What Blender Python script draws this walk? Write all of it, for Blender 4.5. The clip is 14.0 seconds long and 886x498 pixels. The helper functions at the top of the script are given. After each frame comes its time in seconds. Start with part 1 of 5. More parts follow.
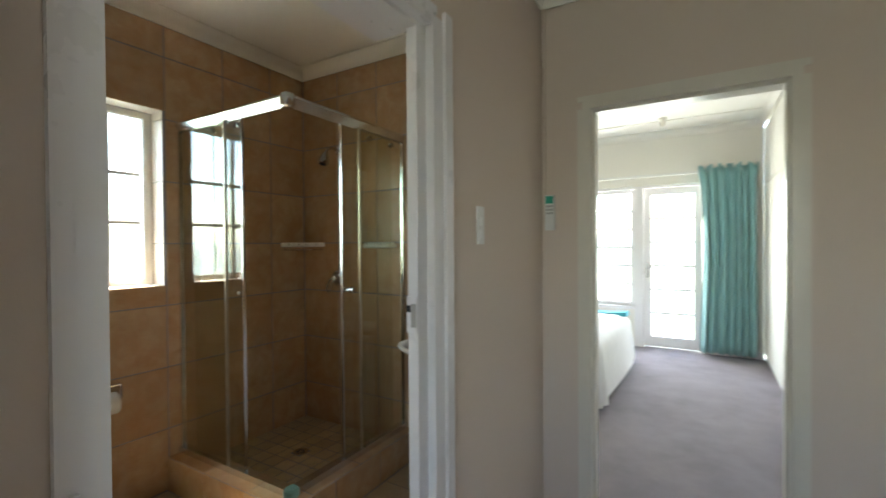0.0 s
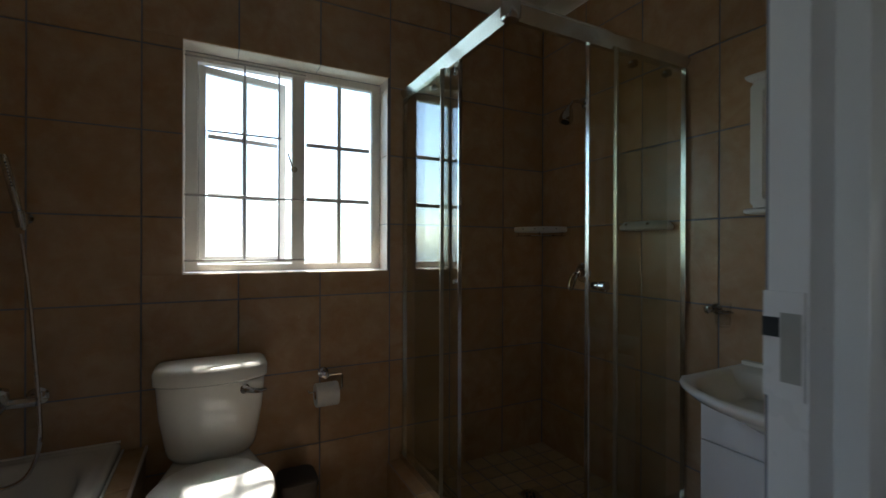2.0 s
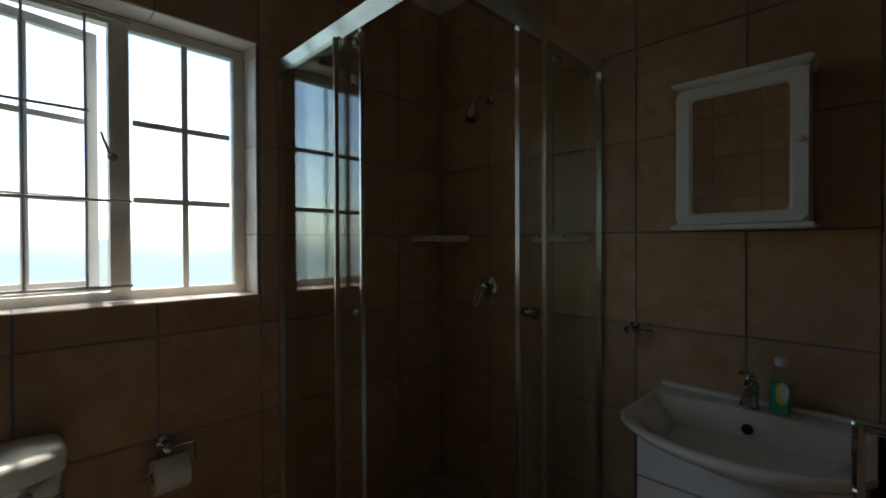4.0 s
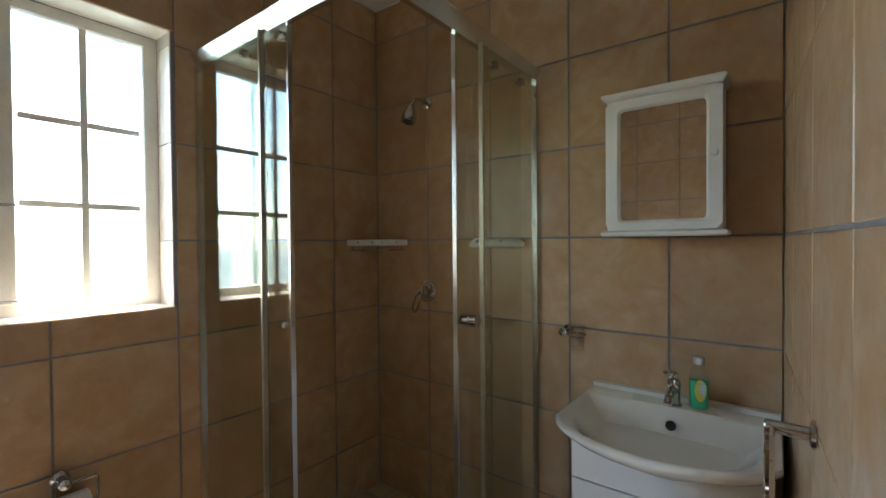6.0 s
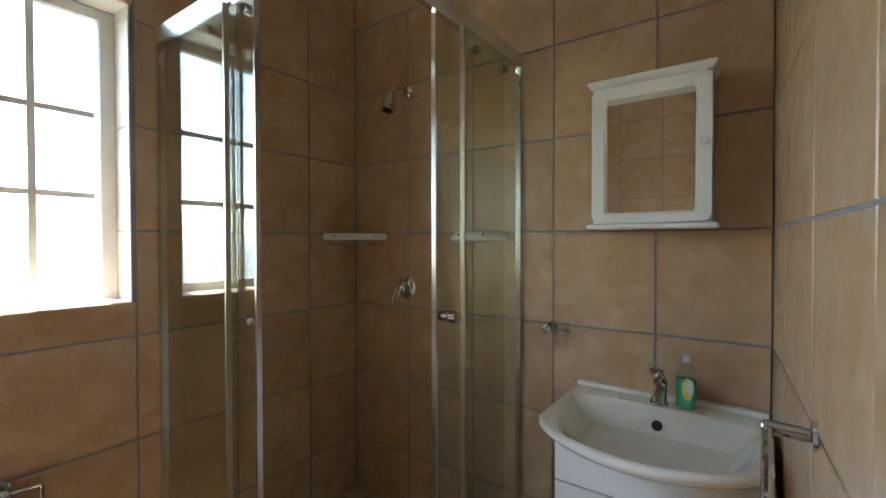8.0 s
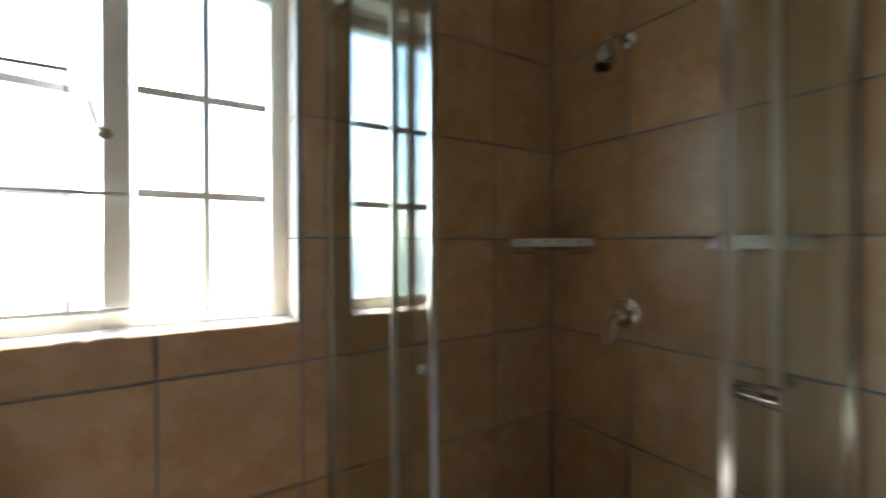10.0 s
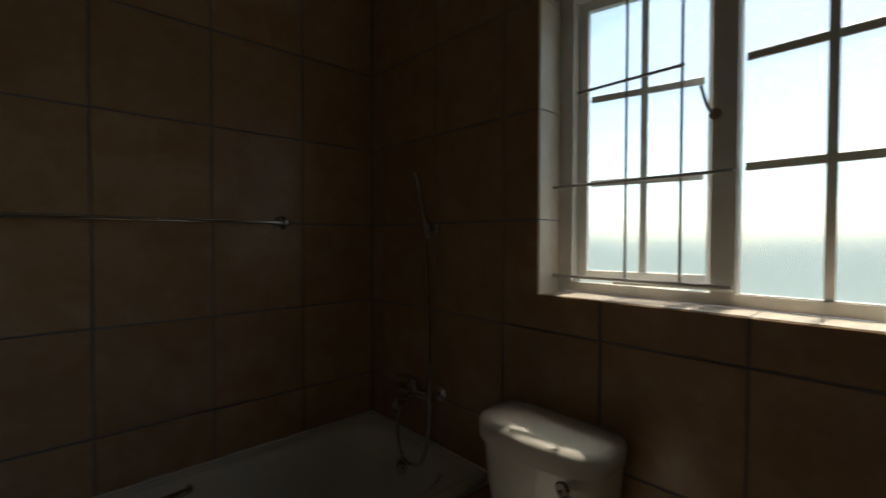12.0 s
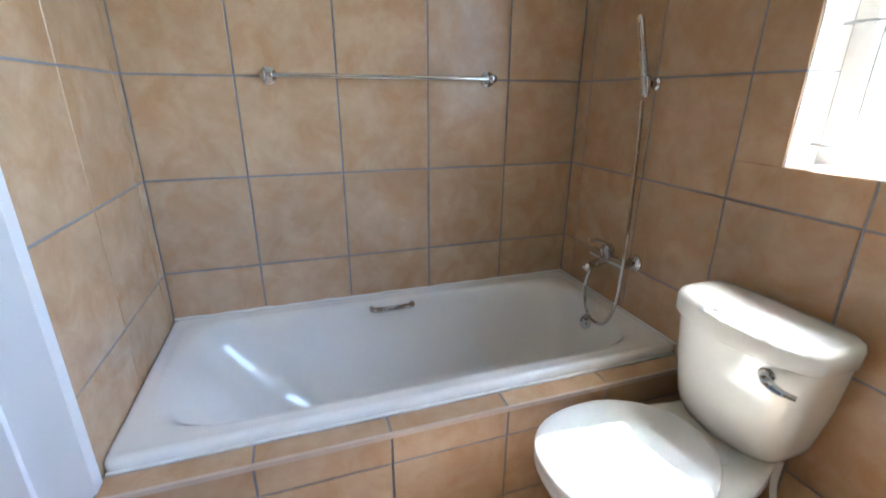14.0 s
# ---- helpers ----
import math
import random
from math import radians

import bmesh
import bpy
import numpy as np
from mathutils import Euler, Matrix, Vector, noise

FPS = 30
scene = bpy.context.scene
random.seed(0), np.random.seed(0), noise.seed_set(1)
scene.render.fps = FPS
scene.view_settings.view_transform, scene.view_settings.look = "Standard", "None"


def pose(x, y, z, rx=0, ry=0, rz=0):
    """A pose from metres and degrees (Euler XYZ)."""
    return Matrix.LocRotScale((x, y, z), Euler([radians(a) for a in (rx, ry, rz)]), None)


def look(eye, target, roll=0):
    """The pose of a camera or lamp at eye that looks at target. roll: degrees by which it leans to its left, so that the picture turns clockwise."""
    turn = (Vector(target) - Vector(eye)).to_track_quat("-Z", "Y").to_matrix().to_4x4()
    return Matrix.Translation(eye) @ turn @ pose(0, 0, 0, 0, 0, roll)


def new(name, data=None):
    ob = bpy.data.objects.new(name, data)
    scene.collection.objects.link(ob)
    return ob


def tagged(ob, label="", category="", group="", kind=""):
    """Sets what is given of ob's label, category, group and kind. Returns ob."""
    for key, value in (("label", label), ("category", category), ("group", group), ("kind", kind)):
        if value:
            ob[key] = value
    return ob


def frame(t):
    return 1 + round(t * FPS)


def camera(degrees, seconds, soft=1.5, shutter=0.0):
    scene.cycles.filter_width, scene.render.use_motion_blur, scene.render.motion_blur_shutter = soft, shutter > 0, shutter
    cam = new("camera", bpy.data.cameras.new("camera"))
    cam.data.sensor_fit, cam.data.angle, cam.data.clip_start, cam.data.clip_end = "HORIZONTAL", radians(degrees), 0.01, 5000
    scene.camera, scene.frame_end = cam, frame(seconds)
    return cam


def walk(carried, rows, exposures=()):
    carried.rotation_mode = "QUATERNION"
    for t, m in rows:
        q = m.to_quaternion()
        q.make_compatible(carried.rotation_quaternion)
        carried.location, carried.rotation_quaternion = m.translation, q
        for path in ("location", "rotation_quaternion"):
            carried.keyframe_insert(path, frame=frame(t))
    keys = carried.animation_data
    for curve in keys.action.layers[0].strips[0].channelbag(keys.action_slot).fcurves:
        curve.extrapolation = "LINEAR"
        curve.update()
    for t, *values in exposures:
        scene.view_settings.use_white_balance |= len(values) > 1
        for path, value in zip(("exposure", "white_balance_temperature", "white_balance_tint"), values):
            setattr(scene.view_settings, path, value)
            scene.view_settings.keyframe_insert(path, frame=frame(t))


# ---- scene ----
cam = camera(90.8, 14.0, soft=1.5, shutter=0.4)
PATH = [
    (0, (-2.244, -2.518, 1.338), (-0.524, -1.497, 1.316), -0.4),
    (0.5, (-2.092, -2.45, 1.305), (-0.625, -1.091, 1.286), 0.1),
    (1, (-1.964, -2.321, 1.268), (-0.789, -0.704, 1.249), 0.3),
    (1.5, (-1.837, -2.171, 1.253), (-0.86, -0.425, 1.233), 0.0),
    (2, (-1.72, -2.04, 1.232), (-0.802, -0.263, 1.23), 0.2),
    (2.5, (-1.693, -1.895, 1.238), (-0.743, -0.135, 1.227), 0.1),
    (3, (-1.682, -1.775, 1.268), (-0.552, -0.125, 1.247), -0.0),
    (3.5, (-1.671, -1.702, 1.295), (-0.375, -0.178, 1.269), -0.1),
    (4, (-1.649, -1.668, 1.31), (-0.235, -0.255, 1.29), -0.2),
    (6.5, (-1.608, -1.647, 1.337), (0.011, -0.473, 1.307), -0.3),
    (7, (-1.600, -1.637, 1.335), (0.043, -0.495, 1.305), -0.1),
    (9.5, (-1.364, -1.498, 1.283), (0.149, -0.191, 1.245), -0.1),
    (10, (-1.282, -1.219, 1.331), (-0.206, 0.468, 1.315), -0.1),
    (10.5, (-1.187, -0.972, 1.303), (-0.843, 0.998, 1.33), -0.4),
    (11, (-1.107, -0.901, 1.232), (-1.683, 1.014, 1.287), 0.9),
    (11.5, (-1.054, -1.007, 1.265), (-2.228, 0.611, 1.214), -0.3),
    (12, (-1.054, -1.117, 1.292), (-2.529, 0.232, 1.246), 0.1),
    (12.5, (-1.051, -1.149, 1.28), (-2.784, -0.153, 1.219), -0.0),
    (13, (-1.046, -1.161, 1.283), (-2.889, -0.409, 1.085), -0.0),
    (13.5, (-1.049, -1.167, 1.285), (-2.894, -0.515, 0.872), 0.1),
    (14, (-1.053, -1.174, 1.287), (-2.846, -0.578, 0.631), 0.3),
]
EXPOSURES = [(0, 4.18, 7300, 10), (0.5, 3.55, 7150, 10), (1, 3.1, 6800, 10), (1.5, 2.8, 6300, 10), (2, 2.45, 6400, 10), (2.5, 2.15, 6500, 10), (3, 1.82, 6700, 10), (3.5, 1.65, 6600, 10), (4.2, 1.65, 6600, 10), (6.3, 4.17, 6750, 10), (7.2, 4.17, 6750, 10), (9.5, 4.92, 6450, 10), (10, 4.0, 6450, 10), (10.5, 1.3, 7250, 10), (11, 0.75, 7550, 10), (11.5, 0.85, 7650, 10), (12, 1.1, 7450, 10), (12.5, 2.85, 6750, 10), (13, 4.43, 6150, 10), (13.5, 5.06, 5800, 10), (14, 5.28, 5700, 10)]
walk(cam, [(t, look(eye, target, roll)) for t, eye, target, roll in PATH], EXPOSURES)

# ---- world and light ----
SUN_EL, SUN_AZ = 60.5, 4.0          # degrees; azimuth from +y towards +x
world = bpy.data.worlds.new("sky")
scene.world = world
world.use_nodes = True
wn = world.node_tree
sky = wn.nodes.new("ShaderNodeTexSky")
sky.sky_type, sky.sun_disc = "NISHITA", False
sky.sun_elevation, sky.sun_rotation = radians(SUN_EL), radians(SUN_AZ)
wn.nodes["Background"].inputs["Strength"].default_value = 0.15
wn.links.new(sky.outputs[0], wn.nodes["Background"].inputs["Color"])


def lamp(name, kind, energy, m, colour=(1, 1, 1), size=(1, 1), angle=0.5, portal=False):
    data = bpy.data.lights.new(name, kind)
    data.cycles.is_portal = portal
    data.energy, data.color = energy, colour
    if kind == "AREA":
        data.shape, data.size, data.size_y = "RECTANGLE", size[0], size[1]
    if kind == "SUN":
        data.angle = radians(angle)
    ob = new(name, data)
    ob.matrix_world = m
    return ob


sun_dir = Vector((math.sin(radians(SUN_AZ)) * math.cos(radians(SUN_EL)), math.cos(radians(SUN_AZ)) * math.cos(radians(SUN_EL)), math.sin(radians(SUN_EL))))
lamp("sun", "SUN", 1.6, look(sun_dir * 20, (0, 0, 0)), (1.0, 0.95, 0.86), angle=1.5)
lamp("window_sky_guide", "AREA", 1, look((-1.40, 0.27, 1.60), (-1.40, -1.0, 1.60)), size=(0.90, 0.98), portal=True)
lamp("bedroom_sky_guide", "AREA", 1, look((3.97, -1.2, 1.05), (0.0, -1.2, 1.05)), size=(2.8, 2.1), portal=True)
lamp("bedroom_skylight", "AREA", 5, look((3.95, -1.75, 1.30), (0.0, -1.75, 1.0)), (0.93, 0.97, 1.0), (1.9, 1.5))
# fill lamp added in an invented opening to brighten the hall
lamp("hall_fill", "AREA", 0.17, look((-4.32, -3.0, 1.5), (-1.0, -2.6, 1.3)), (1.0, 0.97, 0.92), (0.9, 1.1))

# ---- materials ----


def material(name, base=(0.8, 0.8, 0.8), rough=0.5, metal=0.0, vary=0.08, scale=6.0, fine=60.0, bump=0.0, tone=None, random_tone=0.0, coat=0.0, rough_vary=0.08, sheen=0.0):
    """A surface with broad stains and fine grain in world space, and a tone of its own for each object where random_tone is set."""
    m = bpy.data.materials.new(name)
    m.use_nodes = True
    t = m.node_tree
    p = t.nodes["Principled BSDF"]
    geo = t.nodes.new("ShaderNodeNewGeometry")
    info = t.nodes.new("ShaderNodeObjectInfo")
    shift = t.nodes.new("ShaderNodeVectorMath")
    shift.operation = "MULTIPLY_ADD"
    t.links.new(info.outputs["Random"], shift.inputs[0])
    shift.inputs[1].default_value = (13.0, 7.0, 5.0) if random_tone else (0, 0, 0)
    t.links.new(geo.outputs["Position"], shift.inputs[2])
    broad, grain = t.nodes.new("ShaderNodeTexNoise"), t.nodes.new("ShaderNodeTexNoise")
    for n, sc, d in ((broad, scale, 5.0), (grain, fine, 3.0)):
        n.inputs["Scale"].default_value, n.inputs["Detail"].default_value = sc, d
        t.links.new(shift.outputs[0], n.inputs["Vector"])
    broad.inputs["Roughness"].default_value = 0.6
    dark = tone or tuple(c * (1 - 2.2 * vary) for c in base)
    spread = t.nodes.new("ShaderNodeMapRange")
    spread.inputs[1].default_value, spread.inputs[2].default_value = 0.22, 0.78
    t.links.new(broad.outputs["Fac"], spread.inputs[0])
    blend = t.nodes.new("ShaderNodeMixRGB")
    blend.inputs[1].default_value, blend.inputs[2].default_value = (*dark, 1), (*base, 1)
    t.links.new(spread.outputs[0], blend.inputs[0])
    hsv = t.nodes.new("ShaderNodeHueSaturation")
    t.links.new(blend.outputs[0], hsv.inputs["Color"])
    val = t.nodes.new("ShaderNodeMath")
    val.operation = "MULTIPLY_ADD"
    t.links.new(grain.outputs["Fac"], val.inputs[0])
    val.inputs[1].default_value, val.inputs[2].default_value = vary, 1 - vary / 2
    rnd = t.nodes.new("ShaderNodeMath")
    rnd.operation = "MULTIPLY_ADD"
    t.links.new(info.outputs["Random"], rnd.inputs[0])
    rnd.inputs[1].default_value = random_tone
    t.links.new(val.outputs[0], rnd.inputs[2])
    t.links.new(rnd.outputs[0], hsv.inputs["Value"])
    t.links.new(hsv.outputs["Color"], p.inputs["Base Color"])
    rr = t.nodes.new("ShaderNodeMath")
    rr.operation = "MULTIPLY_ADD"
    t.links.new(broad.outputs["Fac"], rr.inputs[0])
    rr.inputs[1].default_value, rr.inputs[2].default_value = rough_vary, rough - rough_vary / 2
    t.links.new(rr.outputs[0], p.inputs["Roughness"])
    p.inputs["Metallic"].default_value = metal
    p.inputs["Coat Weight"].default_value = coat
    p.inputs["Sheen Weight"].default_value = sheen
    if bump:
        b = t.nodes.new("ShaderNodeBump")
        b.inputs["Strength"].default_value, b.inputs["Distance"].default_value = bump, 0.004
        t.links.new(grain.outputs["Fac"], b.inputs["Height"])
        t.links.new(b.outputs["Normal"], p.inputs["Normal"])
    return m


def glass(name, colour=(0.95, 1, 0.97), rough=0.0, front=0.03, dots=False):
    """A thin clear pane: what lies behind it is seen straight through, with the gloss of glass in front."""
    m = bpy.data.materials.new(name)
    m.use_nodes = True
    t = m.node_tree
    t.nodes.remove(t.nodes["Principled BSDF"])
    out = t.nodes["Material Output"]
    clear, gloss, mix, fres = t.nodes.new("ShaderNodeBsdfRefraction" if dots else "ShaderNodeBsdfTransparent"), t.nodes.new("ShaderNodeBsdfGlossy"), t.nodes.new("ShaderNodeMixShader"), t.nodes.new("ShaderNodeLayerWeight")
    clear.inputs["Color"].default_value = (*colour, 1)
    gloss.inputs["Roughness"].default_value = rough
    if dots:
        clear.inputs["Roughness"].default_value, clear.inputs["IOR"].default_value = 0.25, 1.3
    power, gain = t.nodes.new("ShaderNodeMath"), t.nodes.new("ShaderNodeMath")
    power.operation, gain.operation = "POWER", "MULTIPLY_ADD"
    t.links.new(fres.outputs["Facing"], power.inputs[0])
    power.inputs[1].default_value = 3.5
    t.links.new(power.outputs[0], gain.inputs[0])
    gain.inputs[1].default_value, gain.inputs[2].default_value = 0.72, front
    gain.use_clamp = True
    t.links.new(gain.outputs[0], mix.inputs[0])
    t.links.new(clear.outputs[0], mix.inputs[1])
    t.links.new(gloss.outputs[0], mix.inputs[2])
    t.links.new(mix.outputs[0], out.inputs["Surface"])
    if dots:
        # moulded obscure glass: rows of small dashes let more light through than the rest
        tone, geo, size, vor = t.nodes.new("ShaderNodeMixRGB"), t.nodes.new("ShaderNodeNewGeometry"), t.nodes.new("ShaderNodeVectorMath"), t.nodes.new("ShaderNodeTexVoronoi")
        size.operation = "MULTIPLY"
        size.inputs[1].default_value = (38, 1, 95)
        t.links.new(geo.outputs["Position"], size.inputs[0])
        t.links.new(size.outputs[0], vor.inputs["Vector"])
        vor.inputs["Scale"].default_value, vor.inputs["Randomness"].default_value = 1.0, 0.7
        mr = t.nodes.new("ShaderNodeMapRange")
        mr.inputs[1].default_value, mr.inputs[2].default_value = 0.10, 0.22
        mr.inputs[3].default_value, mr.inputs[4].default_value = 1.0, 0.0
        t.links.new(vor.outputs["Distance"], mr.inputs[0])
        t.links.new(mr.outputs[0], tone.inputs[0])
        tone.inputs[1].default_value, tone.inputs[2].default_value = (*colour, 1), (1, 1, 1, 1)
        t.links.new(tone.outputs[0], clear.inputs["Color"])
        milk, mix2 = t.nodes.new("ShaderNodeBsdfTranslucent"), t.nodes.new("ShaderNodeMixShader")
        milk.inputs["Color"].default_value = (0.9, 0.95, 0.97, 1)
        mix2.inputs[0].default_value = 0.1
        t.links.new(mix.outputs[0], mix2.inputs[1])
        t.links.new(milk.outputs[0], mix2.inputs[2])
        t.links.new(mix2.outputs[0], out.inputs["Surface"])
    return m


TILE = material("tile_glaze", (0.535, 0.372, 0.238), 0.26, vary=0.07, scale=11, fine=38, bump=0.02, tone=(0.425, 0.280, 0.163), random_tone=0.15, rough_vary=0.06)
SHOWER_TILE = material("shower_floor_tile", (0.47, 0.33, 0.19), 0.4, vary=0.12, scale=16, fine=60, bump=0.05, random_tone=0.2)
FLOOR_TILE = material("floor_tile_glaze", (0.52, 0.38, 0.24), 0.35, vary=0.1, scale=7, fine=50, random_tone=0.12)


def cloud(m, colour, amount, scale, wave):
    """Irregular warm patches over a surface and a gentle waviness in its glaze."""
    t = m.node_tree
    p = t.nodes["Principled BSDF"]
    under = p.inputs["Base Color"].links[0].from_socket
    geo, info, shift = t.nodes.new("ShaderNodeNewGeometry"), t.nodes.new("ShaderNodeObjectInfo"), t.nodes.new("ShaderNodeVectorMath")
    shift.operation = "MULTIPLY_ADD"
    t.links.new(info.outputs["Random"], shift.inputs[0])
    shift.inputs[1].default_value = (29.0, 17.0, 11.0)
    t.links.new(geo.outputs["Position"], shift.inputs[2])
    patch, ramp, mix = t.nodes.new("ShaderNodeTexNoise"), t.nodes.new("ShaderNodeMapRange"), t.nodes.new("ShaderNodeMixRGB")
    patch.inputs["Scale"].default_value, patch.inputs["Detail"].default_value, patch.inputs["Roughness"].default_value, patch.inputs["Distortion"].default_value = scale, 7.0, 0.66, 0.6
    t.links.new(shift.outputs[0], patch.inputs["Vector"])
    t.links.new(patch.outputs["Fac"], ramp.inputs[0])
    ramp.inputs[1].default_value, ramp.inputs[2].default_value, ramp.inputs[3].default_value, ramp.inputs[4].default_value = 0.42, 0.72, 0.0, amount
    t.links.new(ramp.outputs[0], mix.inputs[0])
    t.links.new(under, mix.inputs[1])
    mix.inputs[2].default_value = (*colour, 1)
    t.links.new(mix.outputs[0], p.inputs["Base Color"])
    low, b = t.nodes.new("ShaderNodeTexNoise"), t.nodes.new("ShaderNodeBump")
    low.inputs["Scale"].default_value, low.inputs["Detail"].default_value = 14.0, 2.0
    t.links.new(shift.outputs[0], low.inputs["Vector"])
    b.inputs["Strength"].default_value, b.inputs["Distance"].default_value = wave, 0.01
    t.links.new(low.outputs["Fac"], b.inputs["Height"])
    if p.inputs["Normal"].links:
        t.links.new(p.inputs["Normal"].links[0].from_socket, b.inputs["Normal"])
    t.links.new(b.outputs["Normal"], p.inputs["Normal"])


cloud(TILE, (0.44, 0.238, 0.108), 0.78, 8.0, 0.10)
cloud(FLOOR_TILE, (0.44, 0.26, 0.13), 0.5, 8.0, 0.10)
GROUT = material("grey_grout", (0.275, 0.27, 0.295), 0.9, vary=0.15, scale=9, fine=140, bump=0.2)
TRIM = material("cream_tile_trim", (0.74, 0.65, 0.55), 0.35, vary=0.08, scale=10)
EDGE = material("tile_edge_trim", (0.58, 0.44, 0.34), 0.35, vary=0.08, scale=10)
CREAM = material("cream_wall_paint", (0.68, 0.57, 0.485), 0.62, vary=0.008, scale=2.5, fine=180, bump=0.06)
WHITE_WALL = material("white_wall_paint", (0.78, 0.75, 0.68), 0.6, vary=0.01, scale=2.5, fine=180, bump=0.05)
CEIL = material("ceiling_paint", (0.85, 0.82, 0.75), 0.7, vary=0.04, scale=1.6, fine=120, bump=0.03)
GLOSS = material("white_gloss_paint", (0.78, 0.755, 0.755), 0.28, vary=0.006, scale=5, fine=90, bump=0.02, rough_vary=0.05)
CREAM_GLOSS = material("cream_gloss_paint", (0.74, 0.69, 0.60), 0.32, vary=0.04, scale=6, fine=90, bump=0.05)
STEEL_PAINT = material("window_paint", (0.86, 0.83, 0.77), 0.4, vary=0.06, scale=12, fine=110, bump=0.08)
PORCELAIN = material("white_porcelain", (0.82, 0.79, 0.72), 0.09, vary=0.015, scale=3, fine=30, coat=0.1, rough_vary=0.04)
ACRYLIC = material("white_acrylic", (0.88, 0.85, 0.80), 0.11, vary=0.02, scale=4, fine=30, coat=0.5, rough_vary=0.06)
PLASTIC = material("white_plastic", (0.78, 0.77, 0.74), 0.3, vary=0.02, scale=6)
MDF = material("white_foil_board", (0.78, 0.77, 0.75), 0.32, vary=0.02, scale=5)
CHROME = material("chrome", (0.62, 0.62, 0.63), 0.07, metal=1.0, vary=0.03, scale=20, rough_vary=0.05)
ALU = material("brushed_aluminium", (0.74, 0.75, 0.75), 0.19, metal=1.0, vary=0.06, scale=14, fine=220, rough_vary=0.15)
BRASS = material("tarnished_gold_edge", (0.50, 0.43, 0.32), 0.3, metal=0.9, vary=0.1, scale=20)
IRON = material("painted_bar_steel", (0.42, 0.40, 0.37), 0.5, vary=0.1, scale=20)
MIRROR = material("mirror_silver", (0.86, 0.87, 0.86), 0.015, metal=1.0, vary=0.0, rough_vary=0.0)
BLACK = material("black_rubber", (0.015, 0.015, 0.015), 0.6, vary=0.1)
BIN_GREY = material("grey_bin_plastic", (0.09, 0.085, 0.085), 0.45, vary=0.1)
PAPER = material("toilet_paper", (0.82, 0.80, 0.77), 0.95, vary=0.04, scale=30, fine=200, bump=0.2)
TEAL = material("teal_curtain_cloth", (0.27, 0.54, 0.55), 0.85, vary=0.1, scale=6, fine=300, bump=0.15, sheen=0.3)
LINEN = material("white_bed_linen", (0.80, 0.80, 0.80), 0.9, vary=0.05, scale=8, fine=200, bump=0.1, sheen=0.2)
TEAL_THROW = material("turquoise_throw", (0.05, 0.42, 0.55), 0.9, vary=0.1, scale=12, fine=200, bump=0.1)
CARPET = material("grey_carpet", (0.30, 0.265, 0.295), 0.98, vary=0.16, scale=3, fine=420, bump=0.5)
GREEN = material("green_soap", (0.06, 0.62, 0.36), 0.15, vary=0.03, coat=0.5)
PALE_GREEN = material("pale_green_label", (0.55, 0.72, 0.58), 0.4, vary=0.03)
YELLOW = material("yellow_label", (0.80, 0.70, 0.10), 0.4, vary=0.04)
KEY_GREEN = material("teal_plastic", (0.03, 0.38, 0.27), 0.35, vary=0.03)
JOINT = material("grey_green_plastic", (0.10, 0.24, 0.23), 0.35, vary=0.05)
WOOD_RAW = material("worn_timber", (0.36, 0.20, 0.09), 0.6, vary=0.15, scale=18)
GRASS = material("lawn", (0.30, 0.35, 0.27), 0.95, vary=0.15, scale=0.7, fine=20, bump=0.4)
# distance haze is painted into this pale bluish hill colour
HAZE_TINTED_HILL = material("haze_tinted_hillside", (0.50, 0.58, 0.60), 0.9, vary=0.2, scale=0.05, fine=0.6)
CLEAR = glass("clear_glass", (0.96, 0.98, 0.97))
SHOWER_GLASS = glass("shower_glass", (0.958, 0.972, 0.93), front=0.04)
OBSCURE = glass("obscure_glass", (0.86, 0.93, 0.95), 0.05, dots=True)
TUMBLER = glass("tumbler_glass", (0.985, 0.99, 0.985))
BOTTLE = glass("bottle_plastic", (0.95, 0.985, 0.97), 0.08)

# ---- mesh helpers ----


def root_place(ob):
    p = Vector((0, 0, 0))
    while ob:
        p += ob.location
        ob = ob.parent
    return p


def thing(name, at=(0, 0, 0), label="", category="", group="", kind=""):
    ob = new(name)
    ob.location = at
    ob.empty_display_size = 0.1
    return tagged(ob, label, category, group, kind)


def part(name, bm, mat, parent=None, label="", smooth=True, bevel=0.0, angle=35):
    """Links a bmesh, built in world places, as one mesh object under a thing, a part or nothing."""
    if bevel:
        edges = [e for e in bm.edges if len(e.link_faces) == 2 and e.calc_face_angle(0) > 0.6]
        bmesh.ops.bevel(bm, geom=edges, offset=bevel, segments=2, profile=0.6, affect="EDGES", clamp_overlap=True)
    if parent:
        bmesh.ops.translate(bm, verts=bm.verts, vec=-root_place(parent))
    me = bpy.data.meshes.new(name)
    bmesh.ops.recalc_face_normals(bm, faces=bm.faces)
    bm.to_mesh(me)
    bm.free()
    me.materials.append(mat)
    if smooth:
        me.shade_smooth()
        me.set_sharp_from_angle(angle=radians(angle))
    ob = new(name, me)
    ob.parent = parent
    if label:
        ob["label"] = label
    return ob


def solid(name, bm, mat, label, category, kind="", **more):
    """A thing that is one mesh."""
    return tagged(part(name, bm, mat, None, "", **more), label, category, "", kind)


def box(bm, x0, x1, y0, y1, z0, z1):
    v = [bm.verts.new((x, y, z)) for z in (z0, z1) for x, y in ((x0, y0), (x1, y0), (x1, y1), (x0, y1))]
    for f in ((3, 2, 1, 0), (4, 5, 6, 7), (0, 1, 5, 4), (1, 2, 6, 5), (2, 3, 7, 6), (3, 0, 4, 7)):
        bm.faces.new([v[i] for i in f])
    return bm


